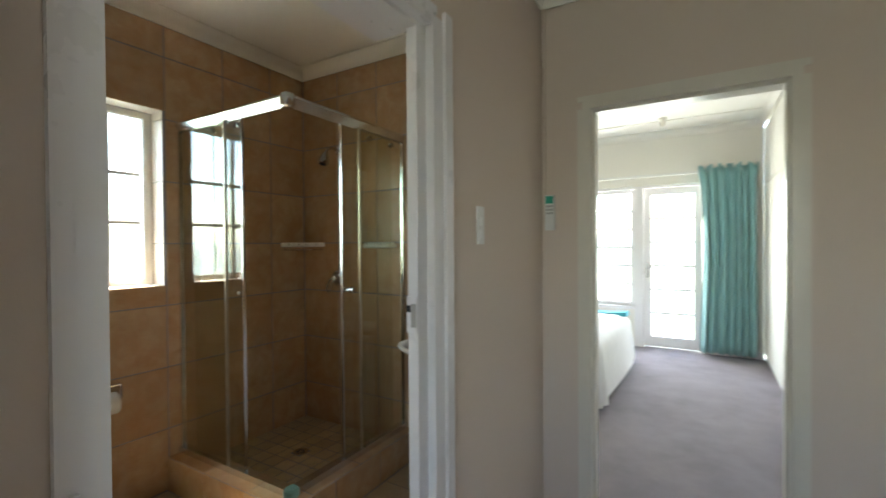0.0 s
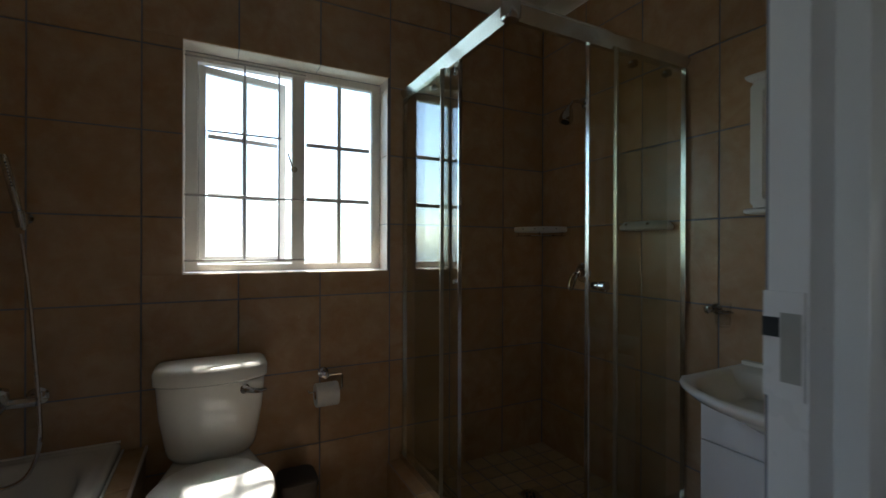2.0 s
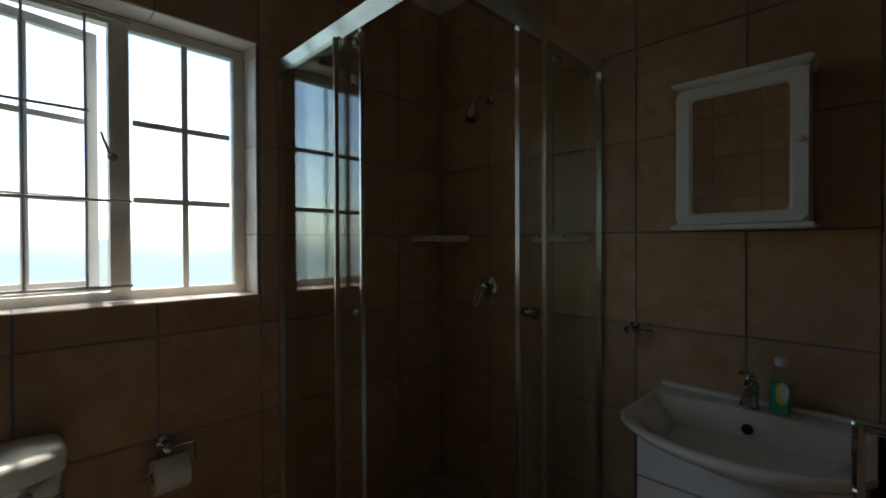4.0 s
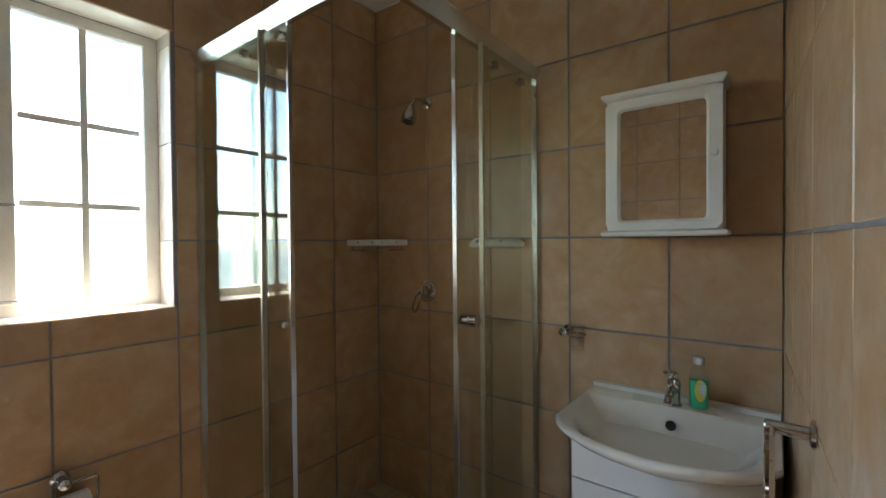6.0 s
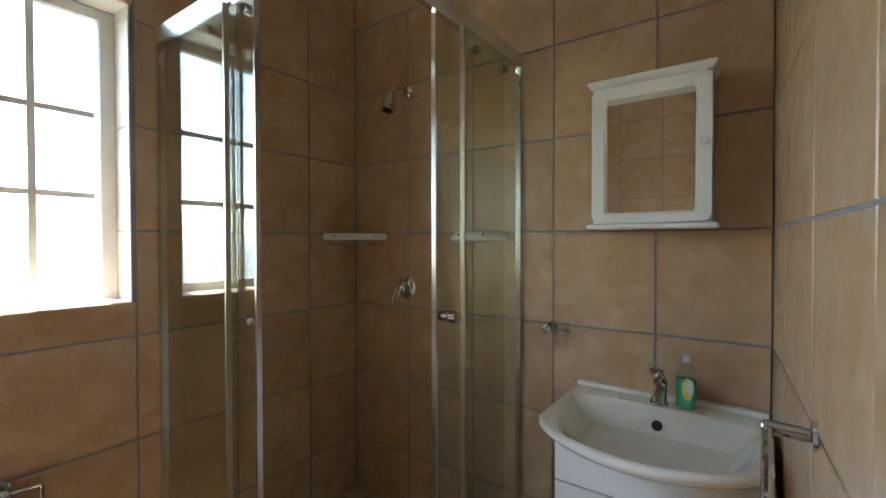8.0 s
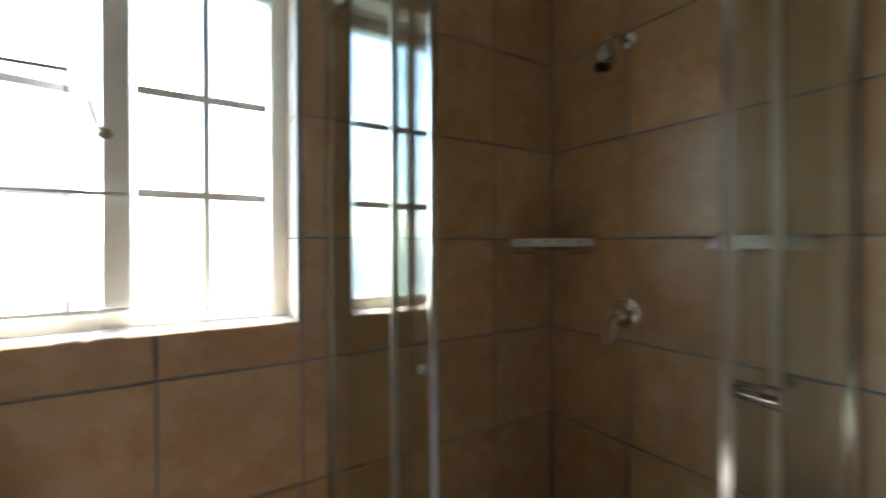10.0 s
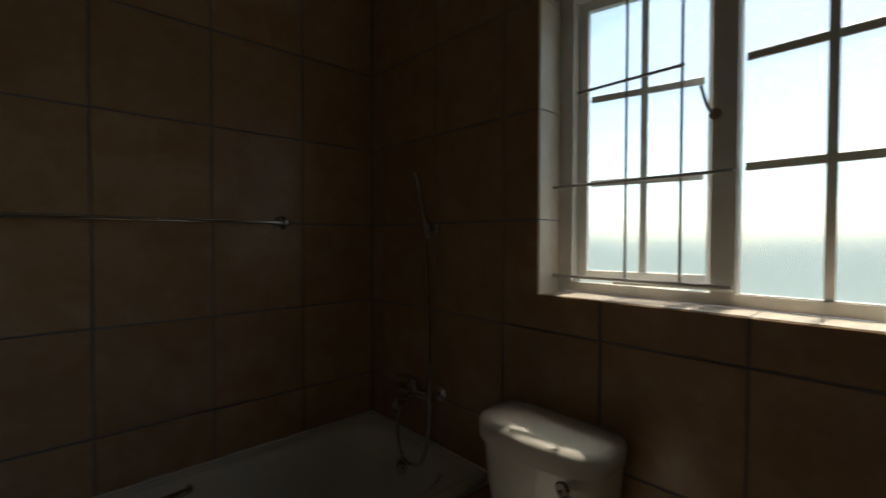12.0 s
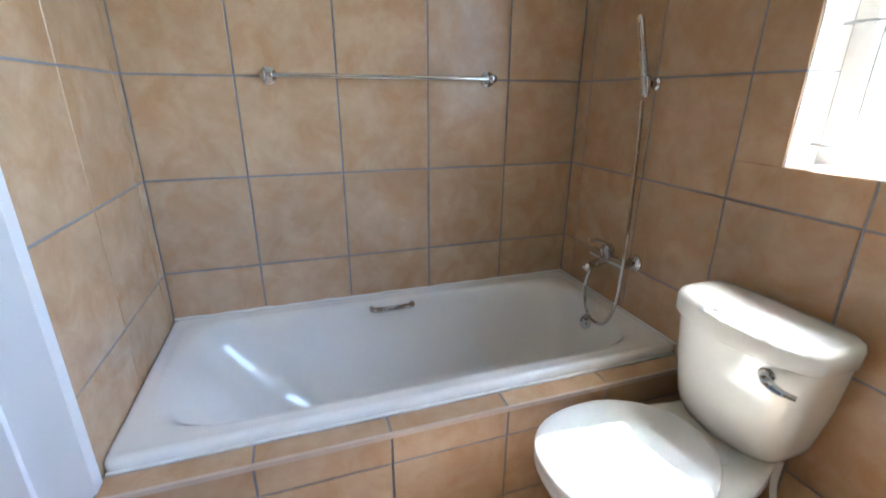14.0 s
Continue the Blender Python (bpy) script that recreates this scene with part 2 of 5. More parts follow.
def boxes(*rows):
    bm = bmesh.new()
    for r in rows:
        box(bm, *r)
    return bm


def loft(bm, rings, first=True, last=True):
    made = [[bm.verts.new(p) for p in ring] for ring in rings]
    n = len(made[0])
    for a, b in zip(made, made[1:]):
        for i in range(n):
            bm.faces.new((a[i], a[(i + 1) % n], b[(i + 1) % n], b[i]))
    if first:
        bm.faces.new(made[0][::-1])
    if last:
        bm.faces.new(made[-1])
    return bm


def around(axis):
    axis = Vector(axis).normalized()
    side = axis.cross((0, 0, 1)) if abs(axis.z) < 0.9 else axis.cross((0, 1, 0))
    side.normalize()
    return side, axis.cross(side)


def turned(bm, at, axis, profile, n=20):
    """A turned shape: profile rows are (distance along the axis, radius)."""
    a, (s, u) = Vector(axis).normalized(), around(axis)
    rings = [[Vector(at) + a * d + (s * math.cos(2 * math.pi * i / n) + u * math.sin(2 * math.pi * i / n)) * max(r, 1e-4) for i in range(n)] for d, r in profile]
    return loft(bm, rings)


def tube(bm, points, r, n=10, close=False):
    pts = [Vector(p) for p in points]
    rings, side = [], None
    for i, p in enumerate(pts):
        d = (pts[min(i + 1, len(pts) - 1)] - pts[max(i - 1, 0)])
        if close:
            d = pts[(i + 1) % len(pts)] - pts[i - 1]
        d.normalize()
        if side is None:
            side = around(d)[0]
        side = (side - d * side.dot(d)).normalized()
        up = d.cross(side)
        rr = r[i] if isinstance(r, (list, tuple)) else r
        rings.append([p + (side * math.cos(2 * math.pi * k / n) + up * math.sin(2 * math.pi * k / n)) * rr for k in range(n)])
    if close:
        rings.append(rings[0])
        loft(bm, rings, False, False)
        bmesh.ops.remove_doubles(bm, verts=bm.verts, dist=1e-5)
        return bm
    return loft(bm, rings)


def arc(points, n=8):
    """A smooth curve through the points (Catmull-Rom)."""
    p = [Vector(q) for q in points]
    p = [2 * p[0] - p[1]] + p + [2 * p[-1] - p[-2]]
    out = []
    for i in range(1, len(p) - 2):
        for k in range(n):
            t = k / n
            out.append(0.5 * (2 * p[i] + (p[i + 1] - p[i - 1]) * t + (2 * p[i - 1] - 5 * p[i] + 4 * p[i + 1] - p[i + 2]) * t * t + (3 * p[i] - p[i - 1] - 3 * p[i + 1] + p[i + 2]) * t ** 3))
    return out + [p[-2]]


def rounded(cx, cy, hx, hy, z, power=4.0, n=40):
    """A rounded rectangle's outline at height z."""
    out = []
    for i in range(n):
        a = 2 * math.pi * i / n
        c, s = math.cos(a), math.sin(a)
        out.append((cx + hx * math.copysign(abs(c) ** (2 / power), c), cy + hy * math.copysign(abs(s) ** (2 / power), s), z))
    return out


# ---- plan ----
P = 0.338                      # pitch of the wall tiles
XB, YD = -2.757, -1.67         # bath wall and door wall, inside faces; the window wall is y = 0, the basin wall x = 0
YH, XH = -1.86, -0.20          # hall faces of the door wall and of the bedroom wall
TOP, CEILING, HALL_CEILING, BED_CEILING = 2.535, 2.61, 2.52, 2.72
WX0, WX1, WZ0, WZ1 = -1.847, -0.972, 1.122, 2.075      # window opening
DX0, DX1, DH = -1.985, -1.236, 1.955                    # bathroom door, clear opening
BY0, BY1, BH = -2.80, -2.085, 1.945                     # bedroom door, clear opening
BX1, BYR, BYL = 3.86, -3.12, 0.9                        # bedroom: far wall, side walls
G = 0.003

# ---- large structure ----
wall_window = solid("wall_window", boxes(
    (XB - 0.22, WX0, G, 0.25, -0.1, 2.75), (WX1, 0.15, G, 0.25, -0.1, 2.75),
    (WX0, WX1, G, 0.25, -0.1, WZ0), (WX0, WX1, G, 0.25, WZ1, 2.75)), GROUT, "grey grouted wall under beige tiles around a bathroom window", "wall", "structure", smooth=False)
wall_basin = solid("wall_basin", boxes((G, 0.15, YD - 0.003, G, -0.1, 2.75)), GROUT, "grey grouted bathroom wall under beige tiles", "wall", "structure", smooth=False)
wall_bath = solid("wall_bath", boxes((XB - 0.22, XB - G, YD - 0.1, G, -0.1, 2.75)), GROUT, "grey grouted wall behind the bathtub under beige tiles", "wall", "structure", smooth=False)
L0, L1, WR = DX0 - 0.035, DX1 + 0.10, -1.095
wall_door = solid("wall_door", boxes(
    (XB - 0.22, L0, YD - 0.09, YD - G, -0.1, 2.75), (L0, WR, YD - 0.13, YD - 0.062, DH + 0.035, 2.75)),
    GROUT, "grey grouted wall under beige tiles around the bathroom doorway", "wall", "structure", smooth=False)
bm = bmesh.new()
loft(bm, [[(WR, -1.729 - G, z), (G, -1.674 - G, z), (0.15, -1.674 - G, z), (0.15, YH + 0.04, z), (WR, YH + 0.04, z)] for z in (-0.1, 2.75)])
wall_door_right = solid("wall_door_right", bm, GROUT, "grey grouted wall under beige tiles between doorway and basin", "wall", "structure", smooth=False)
wall_hall_north = solid("wall_hall_north", boxes(
    (-4.6, L0, YH, YD - 0.09, -0.1, 2.75), (L1, XH, YH, YH + 0.04, -0.1, 2.75), (L0, L1, YH, YD - 0.13, DH + 0.035, 2.75)),
    CREAM, "cream-painted plaster hall wall round the bathroom doorway", "wall", "structure", smooth=False)
wall_hall_east = solid("wall_hall_east", boxes(
    (XH, -0.05, BY1 + 0.03, YD - 0.09, -0.1, 2.8), (XH, -0.05, -4.2, BY0 - 0.03, -0.1, 2.8), (XH, -0.05, BY0 - 0.03, BY1 + 0.03, BH + 0.03, 2.8)),
    CREAM, "cream-painted plaster hall wall round the bedroom doorway", "wall", "structure", smooth=False)
wall_hall_south = solid("wall_hall_south", boxes((-4.6, XH, -4.2, -4.0, -0.1, 2.75)), CREAM, "cream-painted plaster wall of the hall", "wall", "structure", smooth=False)
# unseen end wall; its opening is invented to let the fill light in
wall_hall_west = solid("wall_hall_west", boxes(
    (-4.6, -4.4, -4.0, -3.5, -0.1, 2.75), (-4.6, -4.4, -2.5, YH, -0.1, 2.75), (-4.6, -4.4, -3.5, -2.5, -0.1, 0.9), (-4.6, -4.4, -3.5, -2.5, 2.1, 2.75)),
    CREAM, "cream-painted plaster wall at the unseen end of the hall with an opening added for light", "wall", "structure", smooth=False)
# bedroom far wall: window at one side of a glazed door
FW0, FW1, FWZ, FD0, FD1, FH = -1.775, 0.2, 0.52, -2.53, -1.86, 2.03
wall_bedroom_east = solid("wall_bedroom_east", boxes(
    (BX1, BX1 + 0.2, BYR, FD0, -0.1, 2.8), (BX1, BX1 + 0.2, FD0, FW1, FH + 0.03, 2.8), (BX1, BX1 + 0.2, FW1, BYL, -0.1, 2.8),
    (BX1, BX1 + 0.2, FW0 + 0.01, FW1, -0.1, FWZ)), WHITE_WALL, "cream-white bedroom wall with window and glazed door openings", "wall", "structure", smooth=False)
wall_bedroom_south = solid("wall_bedroom_south", boxes((-0.05, BX1 + 0.2, BYR - 0.6, BYR - 0.5, -0.1, 2.8)), WHITE_WALL, "cream-white bedroom wall behind the cupboards", "wall", "structure", smooth=False)
wall_bedroom_north = solid("wall_bedroom_north", boxes((0.15, BX1 + 0.2, BYL, BYL + 0.15, -0.1, 2.8)), WHITE_WALL, "cream-white bedroom side wall", "wall", "structure", smooth=False)
wall_bedroom_west = solid("wall_bedroom_west", boxes((0.152, 0.20, YD - 0.1, BYL, -0.1, 2.8), (-0.05, 0.20, YD - 0.089, YD - 0.1, -0.1, 2.8)), WHITE_WALL, "cream-white bedroom wall backing the bathroom", "wall", "structure", smooth=False)

floor_bathroom = solid("floor_bathroom", boxes((XB, G, YD - 0.06, G, -0.12, -G), ), GROUT, "grey grouted bathroom floor under beige tiles", "floor", "structure", smooth=False)
floor_hall = solid("floor_hall", boxes((-4.4, XH + 0.15, -4.0, YD, -0.12, 0.0)), CARPET, "grey cut-pile carpet in the hall", "floor", "structure", smooth=False)
floor_bedroom = solid("floor_bedroom", boxes((-0.05, BX1 + 0.1, BYR - 0.5, BYL, -0.12, 0.002)), CARPET, "grey-mauve cut-pile carpet in the bedroom", "floor", "structure", smooth=False)
ceiling_bathroom = solid("ceiling_bathroom", boxes((XB - 0.1, 0.1, YD - 0.05, 0.1, CEILING, CEILING + 0.05), (-1.42, -1.38, YD, 0, CEILING - 0.008, CEILING)), CEIL, "off-white painted board ceiling with a cover strip", "ceiling", "structure", smooth=False)
ceiling_hall = solid("ceiling_hall", boxes((-4.5, XH + 0.05, -4.1, YH + 0.05, HALL_CEILING, HALL_CEILING + 0.05)), CEIL, "off-white painted hall ceiling", "ceiling", "structure", smooth=False)
ceiling_bedroom = solid("ceiling_bedroom", boxes((-0.1, BX1 + 0.1, BYR - 0.55, BYL + 0.05, BED_CEILING, BED_CEILING + 0.05), *[(x, x + 0.05, BYR - 0.5, BYL, BED_CEILING - 0.008, BED_CEILING) for x in (1.0, 2.2, 3.3)]),
                        CEIL, "white painted board ceiling with cover strips", "ceiling", "structure", smooth=False)


def cornice(name, runs, z0, z1, out, label):
    """Coved cornice: a quarter-round strip along each run (start, end, inward normal)."""
    bm = bmesh.new()
    n = 6
    for (a, b, inward) in runs:
        a, b, w = Vector((*a, 0)), Vector((*b, 0)), Vector((*inward, 0))
        prof = [(0, z1), (0, z0), (out * 0.12, z0)] + [(out * (1 - math.cos(k / n * math.pi / 2)) * 0.88 + out * 0.12, z0 + (z1 - z0) * 0.9 * math.sin(k / n * math.pi / 2)) for k in range(1, n + 1)] + [(out, z1)]
        loft(bm, [[p + w * d + Vector((0, 0, z)) for d, z in prof] for p in (a, b)])
    return tagged(part(name, bm, CEIL, None), label, "cornice", "", "structure")


cornice("trim_cornice_bathroom", [((XB, 0), (0, 0), (0, -1)), ((0, 0), (0, YD), (-1, 0)), ((XB, YD), (XB, 0), (1, 0)), ((0, YD), (XB, YD), (0, 1))], TOP - 0.003, CEILING, 0.07, "white coved bathroom cornice")
cornice("trim_cornice_hall", [((-4.4, YH), (XH, YH), (0, -1)), ((XH, YH), (XH, -4.0), (-1, 0))], 2.445, HALL_CEILING, 0.07, "white coved hall cornice")
cornice("trim_cornice_bedroom", [((BX1, BYL), (BX1, BYR), (-1, 0)), ((BX1, BYR), (-0.05, BYR), (0, 1))], 2.64, BED_CEILING, 0.07, "white coved bedroom cornice")

ground = solid("ground", boxes((-400, 400, 0.25, 600, -0.5, -0.35), (BX1 + 0.2, 400, -400, 0.25, -0.5, -0.35), (-400, -4.6, -400, 0.25, -0.5, -0.35), (-4.6, BX1 + 0.2, -400, -4.2, -0.5, -0.35)), GRASS, "sunlit green lawn outside the house", "ground", "structure", smooth=False)


# ---- doors and frames ----
def jamb_frame(name, label, u0, u1, h, along, near, far, lip, paint):
    """Pressed-steel door frame: two jambs and a head; along is 'x' or 'y', near..far the wall's faces."""
    f = thing(name, (0, 0, 0), label, "door frame", "", "structure")

    def piece(nm, a0, a1, z0, z1, side):
        rows = []
        b0, b1 = min(near, far), max(near, far)
        e0, e1 = b0 - 0.012, b1 + 0.006
        rows.append((a0, a1, e0, e1, z0, z1))
        mid = (b0 + b1) / 2
        st = 0.013                                     # door stop
        if side < 0:
            rows.append((a1 - 0.001, a1 + st, b0 + 0.02, mid, z0, z1))
            rows.append((a0 - lip, a0 + 0.001, e0, b0 - 0.0005, z0, z1 + 0.0))
        elif side > 0:
            rows.append((a0 - st, a0 + 0.001, b0 + 0.02, mid, z0, z1))
            rows.append((a1 - 0.001, a1 + lip, e0, b0 - 0.0005, z0, z1))
        else:
            rows.append((a0 + 0.04, a1 - 0.04, b0 + 0.02, mid, z0 - st, z0 + 0.001))
            rows.append((a0 - lip, a1 + lip, e0, b0 - 0.0005, z1 - 0.001, z1 + lip))
        if along == "y":
            rows = [(c, d, a, b, z, y) for a, b, c, d, z, y in rows]
        part(nm, boxes(*rows), paint, f, bevel=0.006)

    piece("jamb", u0 - 0.035, u0, 0.0, h, -1)
    if along == "y":
        piece("jamb", u1, u1 + 0.035, 0.0, h, 1)
    else:
        part("jamb", boxes((u1, u1 + 0.05, near + 0.022, near + 0.056, 0.0, h), (u1 + 0.048, u1 + 0.139, near - 0.004, near + 0.062, 0.0, h + 0.035), (u1 + 0.10, u1 + 0.142, near - 0.014, near - 0.002, 0.0, h + 0.06)), paint, f, bevel=0.006)
    piece("head", u0 - 0.035, u1 + 0.035, h, h + 0.035, 0)
    return f


frame_bath = jamb_frame("door_frame_1", "white gloss-painted steel bathroom door frame", DX0, DX1, DH, "x", YH, YD, 0.022, GLOSS)
frame_bed = jamb_frame("door_frame_2", "cream gloss-painted steel bedroom door frame", BY0, BY1, BH, "y", XH, -0.05, 0.022, CREAM_GLOSS)
part("strike_plate", boxes((DX1 - 0.005, DX1 + 0.001, YH + 0.024, YH + 0.058, 1.090, 1.192)), GLOSS, frame_bath, "white painted strike plate", bevel=0.002)
# flat black and grey patches imitate the shade inside slot and recess
part("latch_hole", boxes((DX1 - 0.0058, DX1 - 0.0045, YH + 0.044, YH + 0.0585, 1.148, 1.167)), BLACK, frame_bath, "black patch for the dark inside of the latch slot")
part("keep", boxes((DX1 - 0.0056, DX1 - 0.0045, YH + 0.026, YH + 0.043, 1.106, 1.172)), IRON, frame_bath, "grey patch painted as the shade in the latch recess")


def lever_set(parent, x, y, z, out, along):
    """Lever handle on a long back plate; out is the face's normal, along the lever's way."""
    o, a = Vector(out), Vector(along)
    c = Vector((x, y, z))
    bm = bmesh.new()
    for w0, w1, h0, h1, d in ((-0.019, 0.019, -0.13, 0.055, 0.008),):
        q = [c + a * w + Vector((0, 0, h)) + o * dd for dd in (0, d) for w, h in ((w0, h0), (w1, h0), (w1, h1), (w0, h1))]
        v = [bm.verts.new(p) for p in q]
        for f in ((3, 2, 1, 0), (4, 5, 6, 7), (0, 1, 5, 4), (1, 2, 6, 5), (2, 3, 7, 6), (3, 0, 4, 7)):
            bm.faces.new([v[i] for i in f])
    plate = part("handle_plate", bm, CHROME, parent, "chrome back plate", bevel=0.002)
    bm = bmesh.new()
    tube(bm, arc([c + o * 0.008, c + o * 0.038, c + o * 0.052 + a * 0.02, c + o * 0.052 + a * 0.07, c + o * 0.046 + a * 0.112]), 0.008)
    part("lever", bm, CHROME, plate, "chrome lever")


door_1 = thing("door_1", (DX0 - 0.03, YH - 0.02, 0), "white gloss-painted bathroom door swung fully open against the hall wall", "door", "", "structure")
leaf = part("leaf", boxes((DX0 - 0.125 - 0.74, DX0 - 0.125, YH - 0.062, YH - 0.022, 0.01, DH - 0.005)), GLOSS, door_1, bevel=0.003)
lever_set(door_1, DX0 - 0.80, YH - 0.062, 1.05, (0, -1, 0), (1, 0, 0))
bm = bmesh.new()
for z in (0.25, 1.0, 1.7):
    turned(bm, (DX0 - 0.100, YH - 0.022, z - 0.045), (0, 0, 1), [(0, 0.001), (0, 0.007), (0.09, 0.007), (0.09, 0.001)], 12)
    box(bm, DX0 - 0.128, DX0 - 0.036, YH - 0.0225, YH - 0.0125, z - 0.043, z + 0.043)
part("hinge", bm, GLOSS, door_1, "white painted butt hinges")

door_2 = thing("door_2", (-0.02, BY0, 0), "white gloss-painted bedroom door standing open into the room", "door", "", "structure")
swing_2 = Matrix.Translation((-0.05, BY0, 0)) @ Matrix.Rotation(radians(-15), 4, "Z") @ Matrix.Translation((0.05, -BY0, 0))
bm = boxes((-0.04, 0.66, BY0 - 0.035, BY0 + 0.003, 0.012, BH - 0.005))
bmesh.ops.transform(bm, matrix=swing_2, verts=bm.verts)
part("leaf", bm, GLOSS, door_2, bevel=0.003)
lever_set(door_2, *(swing_2 @ Vector((0.60, BY0 + 0.003, 1.05))), swing_2.to_3x3() @ Vector((0, 1, 0)), swing_2.to_3x3() @ Vector((-1, 0, 0)))

# ---- bathroom window ----
window_1 = thing("window_1", (WX0, 0.12, WZ0), "cream-painted steel window with one sash pushed open", "window", "", "structure")
YF0, YF1, MX0, MX1 = 0.115, 0.155, -1.408, -1.353
fz0, fz1 = WZ0 + 0.006, WZ1 - 0.006
part("window_frame", boxes((WX0 + 0.004, WX0 + 0.05, YF0, YF1, fz0, fz1), (WX1 - 0.045, WX1 - 0.004, YF0, YF1, fz0, fz1),
                           (WX0 + 0.05, WX1 - 0.045, YF0, YF1, fz0, fz0 + 0.030), (WX0 + 0.05, WX1 - 0.045, YF0, YF1, fz1 - 0.034, fz1)), STEEL_PAINT, window_1, bevel=0.003)
part("mullion", boxes((MX0, MX1, YF0 - 0.006, YF1 + 0.004, fz0 + 0.03, fz1 - 0.03)), STEEL_PAINT, window_1, bevel=0.003)


def glazing(parent, x0, x1, z0, z1, y0, depth, border, bars_x, bars_z, m=None):
    """Small-paned glazing in a plane across y: border, bars and a pane of its own in each field."""
    m = m or Matrix()

    def put(nm, bm, mat, label="", bev=0.0):
        if bev:
            bmesh.ops.bevel(bm, geom=list(bm.edges), offset=bev, segments=1, affect="EDGES")
        bmesh.ops.transform(bm, matrix=m, verts=bm.verts)
        return part(nm, bm, mat, parent, label)

    if border:
        put("sash_frame", boxes((x0, x0 + border, y0, y0 + depth, z0, z1), (x1 - border, x1, y0, y0 + depth, z0, z1),
                                (x0 + border, x1 - border, y0, y0 + depth, z0, z0 + border), (x0 + border, x1 - border, y0, y0 + depth, z1 - border, z1)), STEEL_PAINT, "", 0.002)
    gx = [x0 + border] + list(bars_x) + [x1 - border]
    gz = [z0 + border] + list(bars_z) + [z1 - border]
    for x in bars_x:
        put("glazing_bar", boxes((x - 0.010, x + 0.010, y0 + 0.002, y0 + 0.009, gz[0], gz[-1]), (x - 0.0045, x + 0.0045, y0 + 0.009, y0 + depth, gz[0], gz[-1])), STEEL_PAINT, "", 0.0015)
    for z in bars_z:
        for a, b in zip(gx, gx[1:]):
            put("glazing_bar", boxes((a + 0.009, b - 0.009, y0 + 0.003, y0 + 0.009, z - 0.010, z + 0.010), (a + 0.009, b - 0.009, y0 + 0.009, y0 + depth - 0.001, z - 0.0045, z + 0.0045)), STEEL_PAINT, "", 0.0015)
    for a, b in zip(gx, gx[1:]):
        for c, d in zip(gz, gz[1:]):
            ob = put("pane", boxes((a, b, y0 + depth * 0.5, y0 + depth * 0.5 + 0.003, c, d)), OBSCURE, "obscure moulded glass")
            ob.visible_shadow = False


HZ = [1.466, 1.727]
glazing(window_1, MX1, WX1 - 0.045, fz0 + 0.030, fz1 - 0.034, YF0 + 0.006, 0.026, 0.003, [-1.184], HZ)
hinge = Vector((WX0 + 0.052, YF1 - 0.01, 0))
swing = Matrix.Translation(hinge) @ Matrix.Rotation(radians(13), 4, "Z") @ Matrix.Translation(-hinge)
glazing(window_1, WX0 + 0.052, MX0 - 0.004, fz0 + 0.036, fz1 - 0.036, YF1 - 0.012, 0.026, 0.03, [-1.603], HZ, swing)
bm = bmesh.new()
tube(bm, arc([(MX0 + 0.004, YF0 - 0.012, 1.60), (MX0 - 0.004, YF0 - 0.022, 1.615), (MX0 - 0.014, YF0 - 0.022, 1.645), (MX0 - 0.022, YF0 - 0.018, 1.675)]), 0.0042)
turned(bm, (MX0 + 0.008, YF0 - 0.004, 1.60), (0, -1, 0), [(0, 0.014), (0.012, 0.014), (0.014, 0.008)], 12)
part("catch", bm, BRASS, window_1, "tarnished brass window catch")
bm = bmesh.new()
tube(bm, [(-1.66, YF0 + 0.0, 1.165), (-1.40, YF0 - 0.022, 1.172), (-1.36, YF0 - 0.026, 1.172)], 0.005)
part("stay", bm, STEEL_PAINT, window_1, "painted window stay")

bars = thing("burglar_bars", (-1.6, 0.085, 1.15), "thin painted steel burglar bars inside the window", "burglar bars")
for x in (-1.613, -1.470):
    bm = bmesh.new()
    tube(bm, [(x, 0.085, 1.172), (x, 0.085, 2.045)], 0.004, 8)
    part("upright_bar", bm, IRON, bars)
for x0, x1, z in ((WX0 + 0.002, MX1, 1.455), (WX0 + 0.002, MX1, 1.178), (-1.76, -1.462, 1.732), (WX0 + 0.002, MX1, 2.04)):
    bm = bmesh.new()
    tube(bm, [(x0, 0.079, z), (x1, 0.079, z)], 0.0045, 8)
    part("cross_bar", bm, IRON, bars)


# ---- shower ----
KX0, KX1, KY0, KY1, KZ, TRAY = -0.972, -0.83, -0.972, -0.83, 0.185, 0.085
shower_kerb = solid("shower_kerb", boxes((KX0, KX1, KY0, -G, -0.004, KZ - G), (KX1, -G, KY0, KY1, -0.004, KZ - G)), GROUT, "tiled raised kerb round the shower floor", "shower kerb", "structure", smooth=False)
shower_floor = solid("shower_floor", boxes((KX1, -G, KY1, -G, -0.004, TRAY - G)), GROUT, "dark-grouted shower floor of small beige tiles", "shower floor", "structure", smooth=False)
RX, RY = -0.885, -0.892
SDY = -0.726
shower = thing("shower_enclosure", (RX, RY, KZ), "corner shower enclosure with aluminium rails and sliding glass doors", "shower enclosure")


def strip(name, x0, x1, y0, y1, z0, z1, mat=None, bevel=0.004, label=""):
    return part(name, boxes((x0, x1, y0, y1, z0, z1)), mat or ALU, shower, label, bevel=bevel)


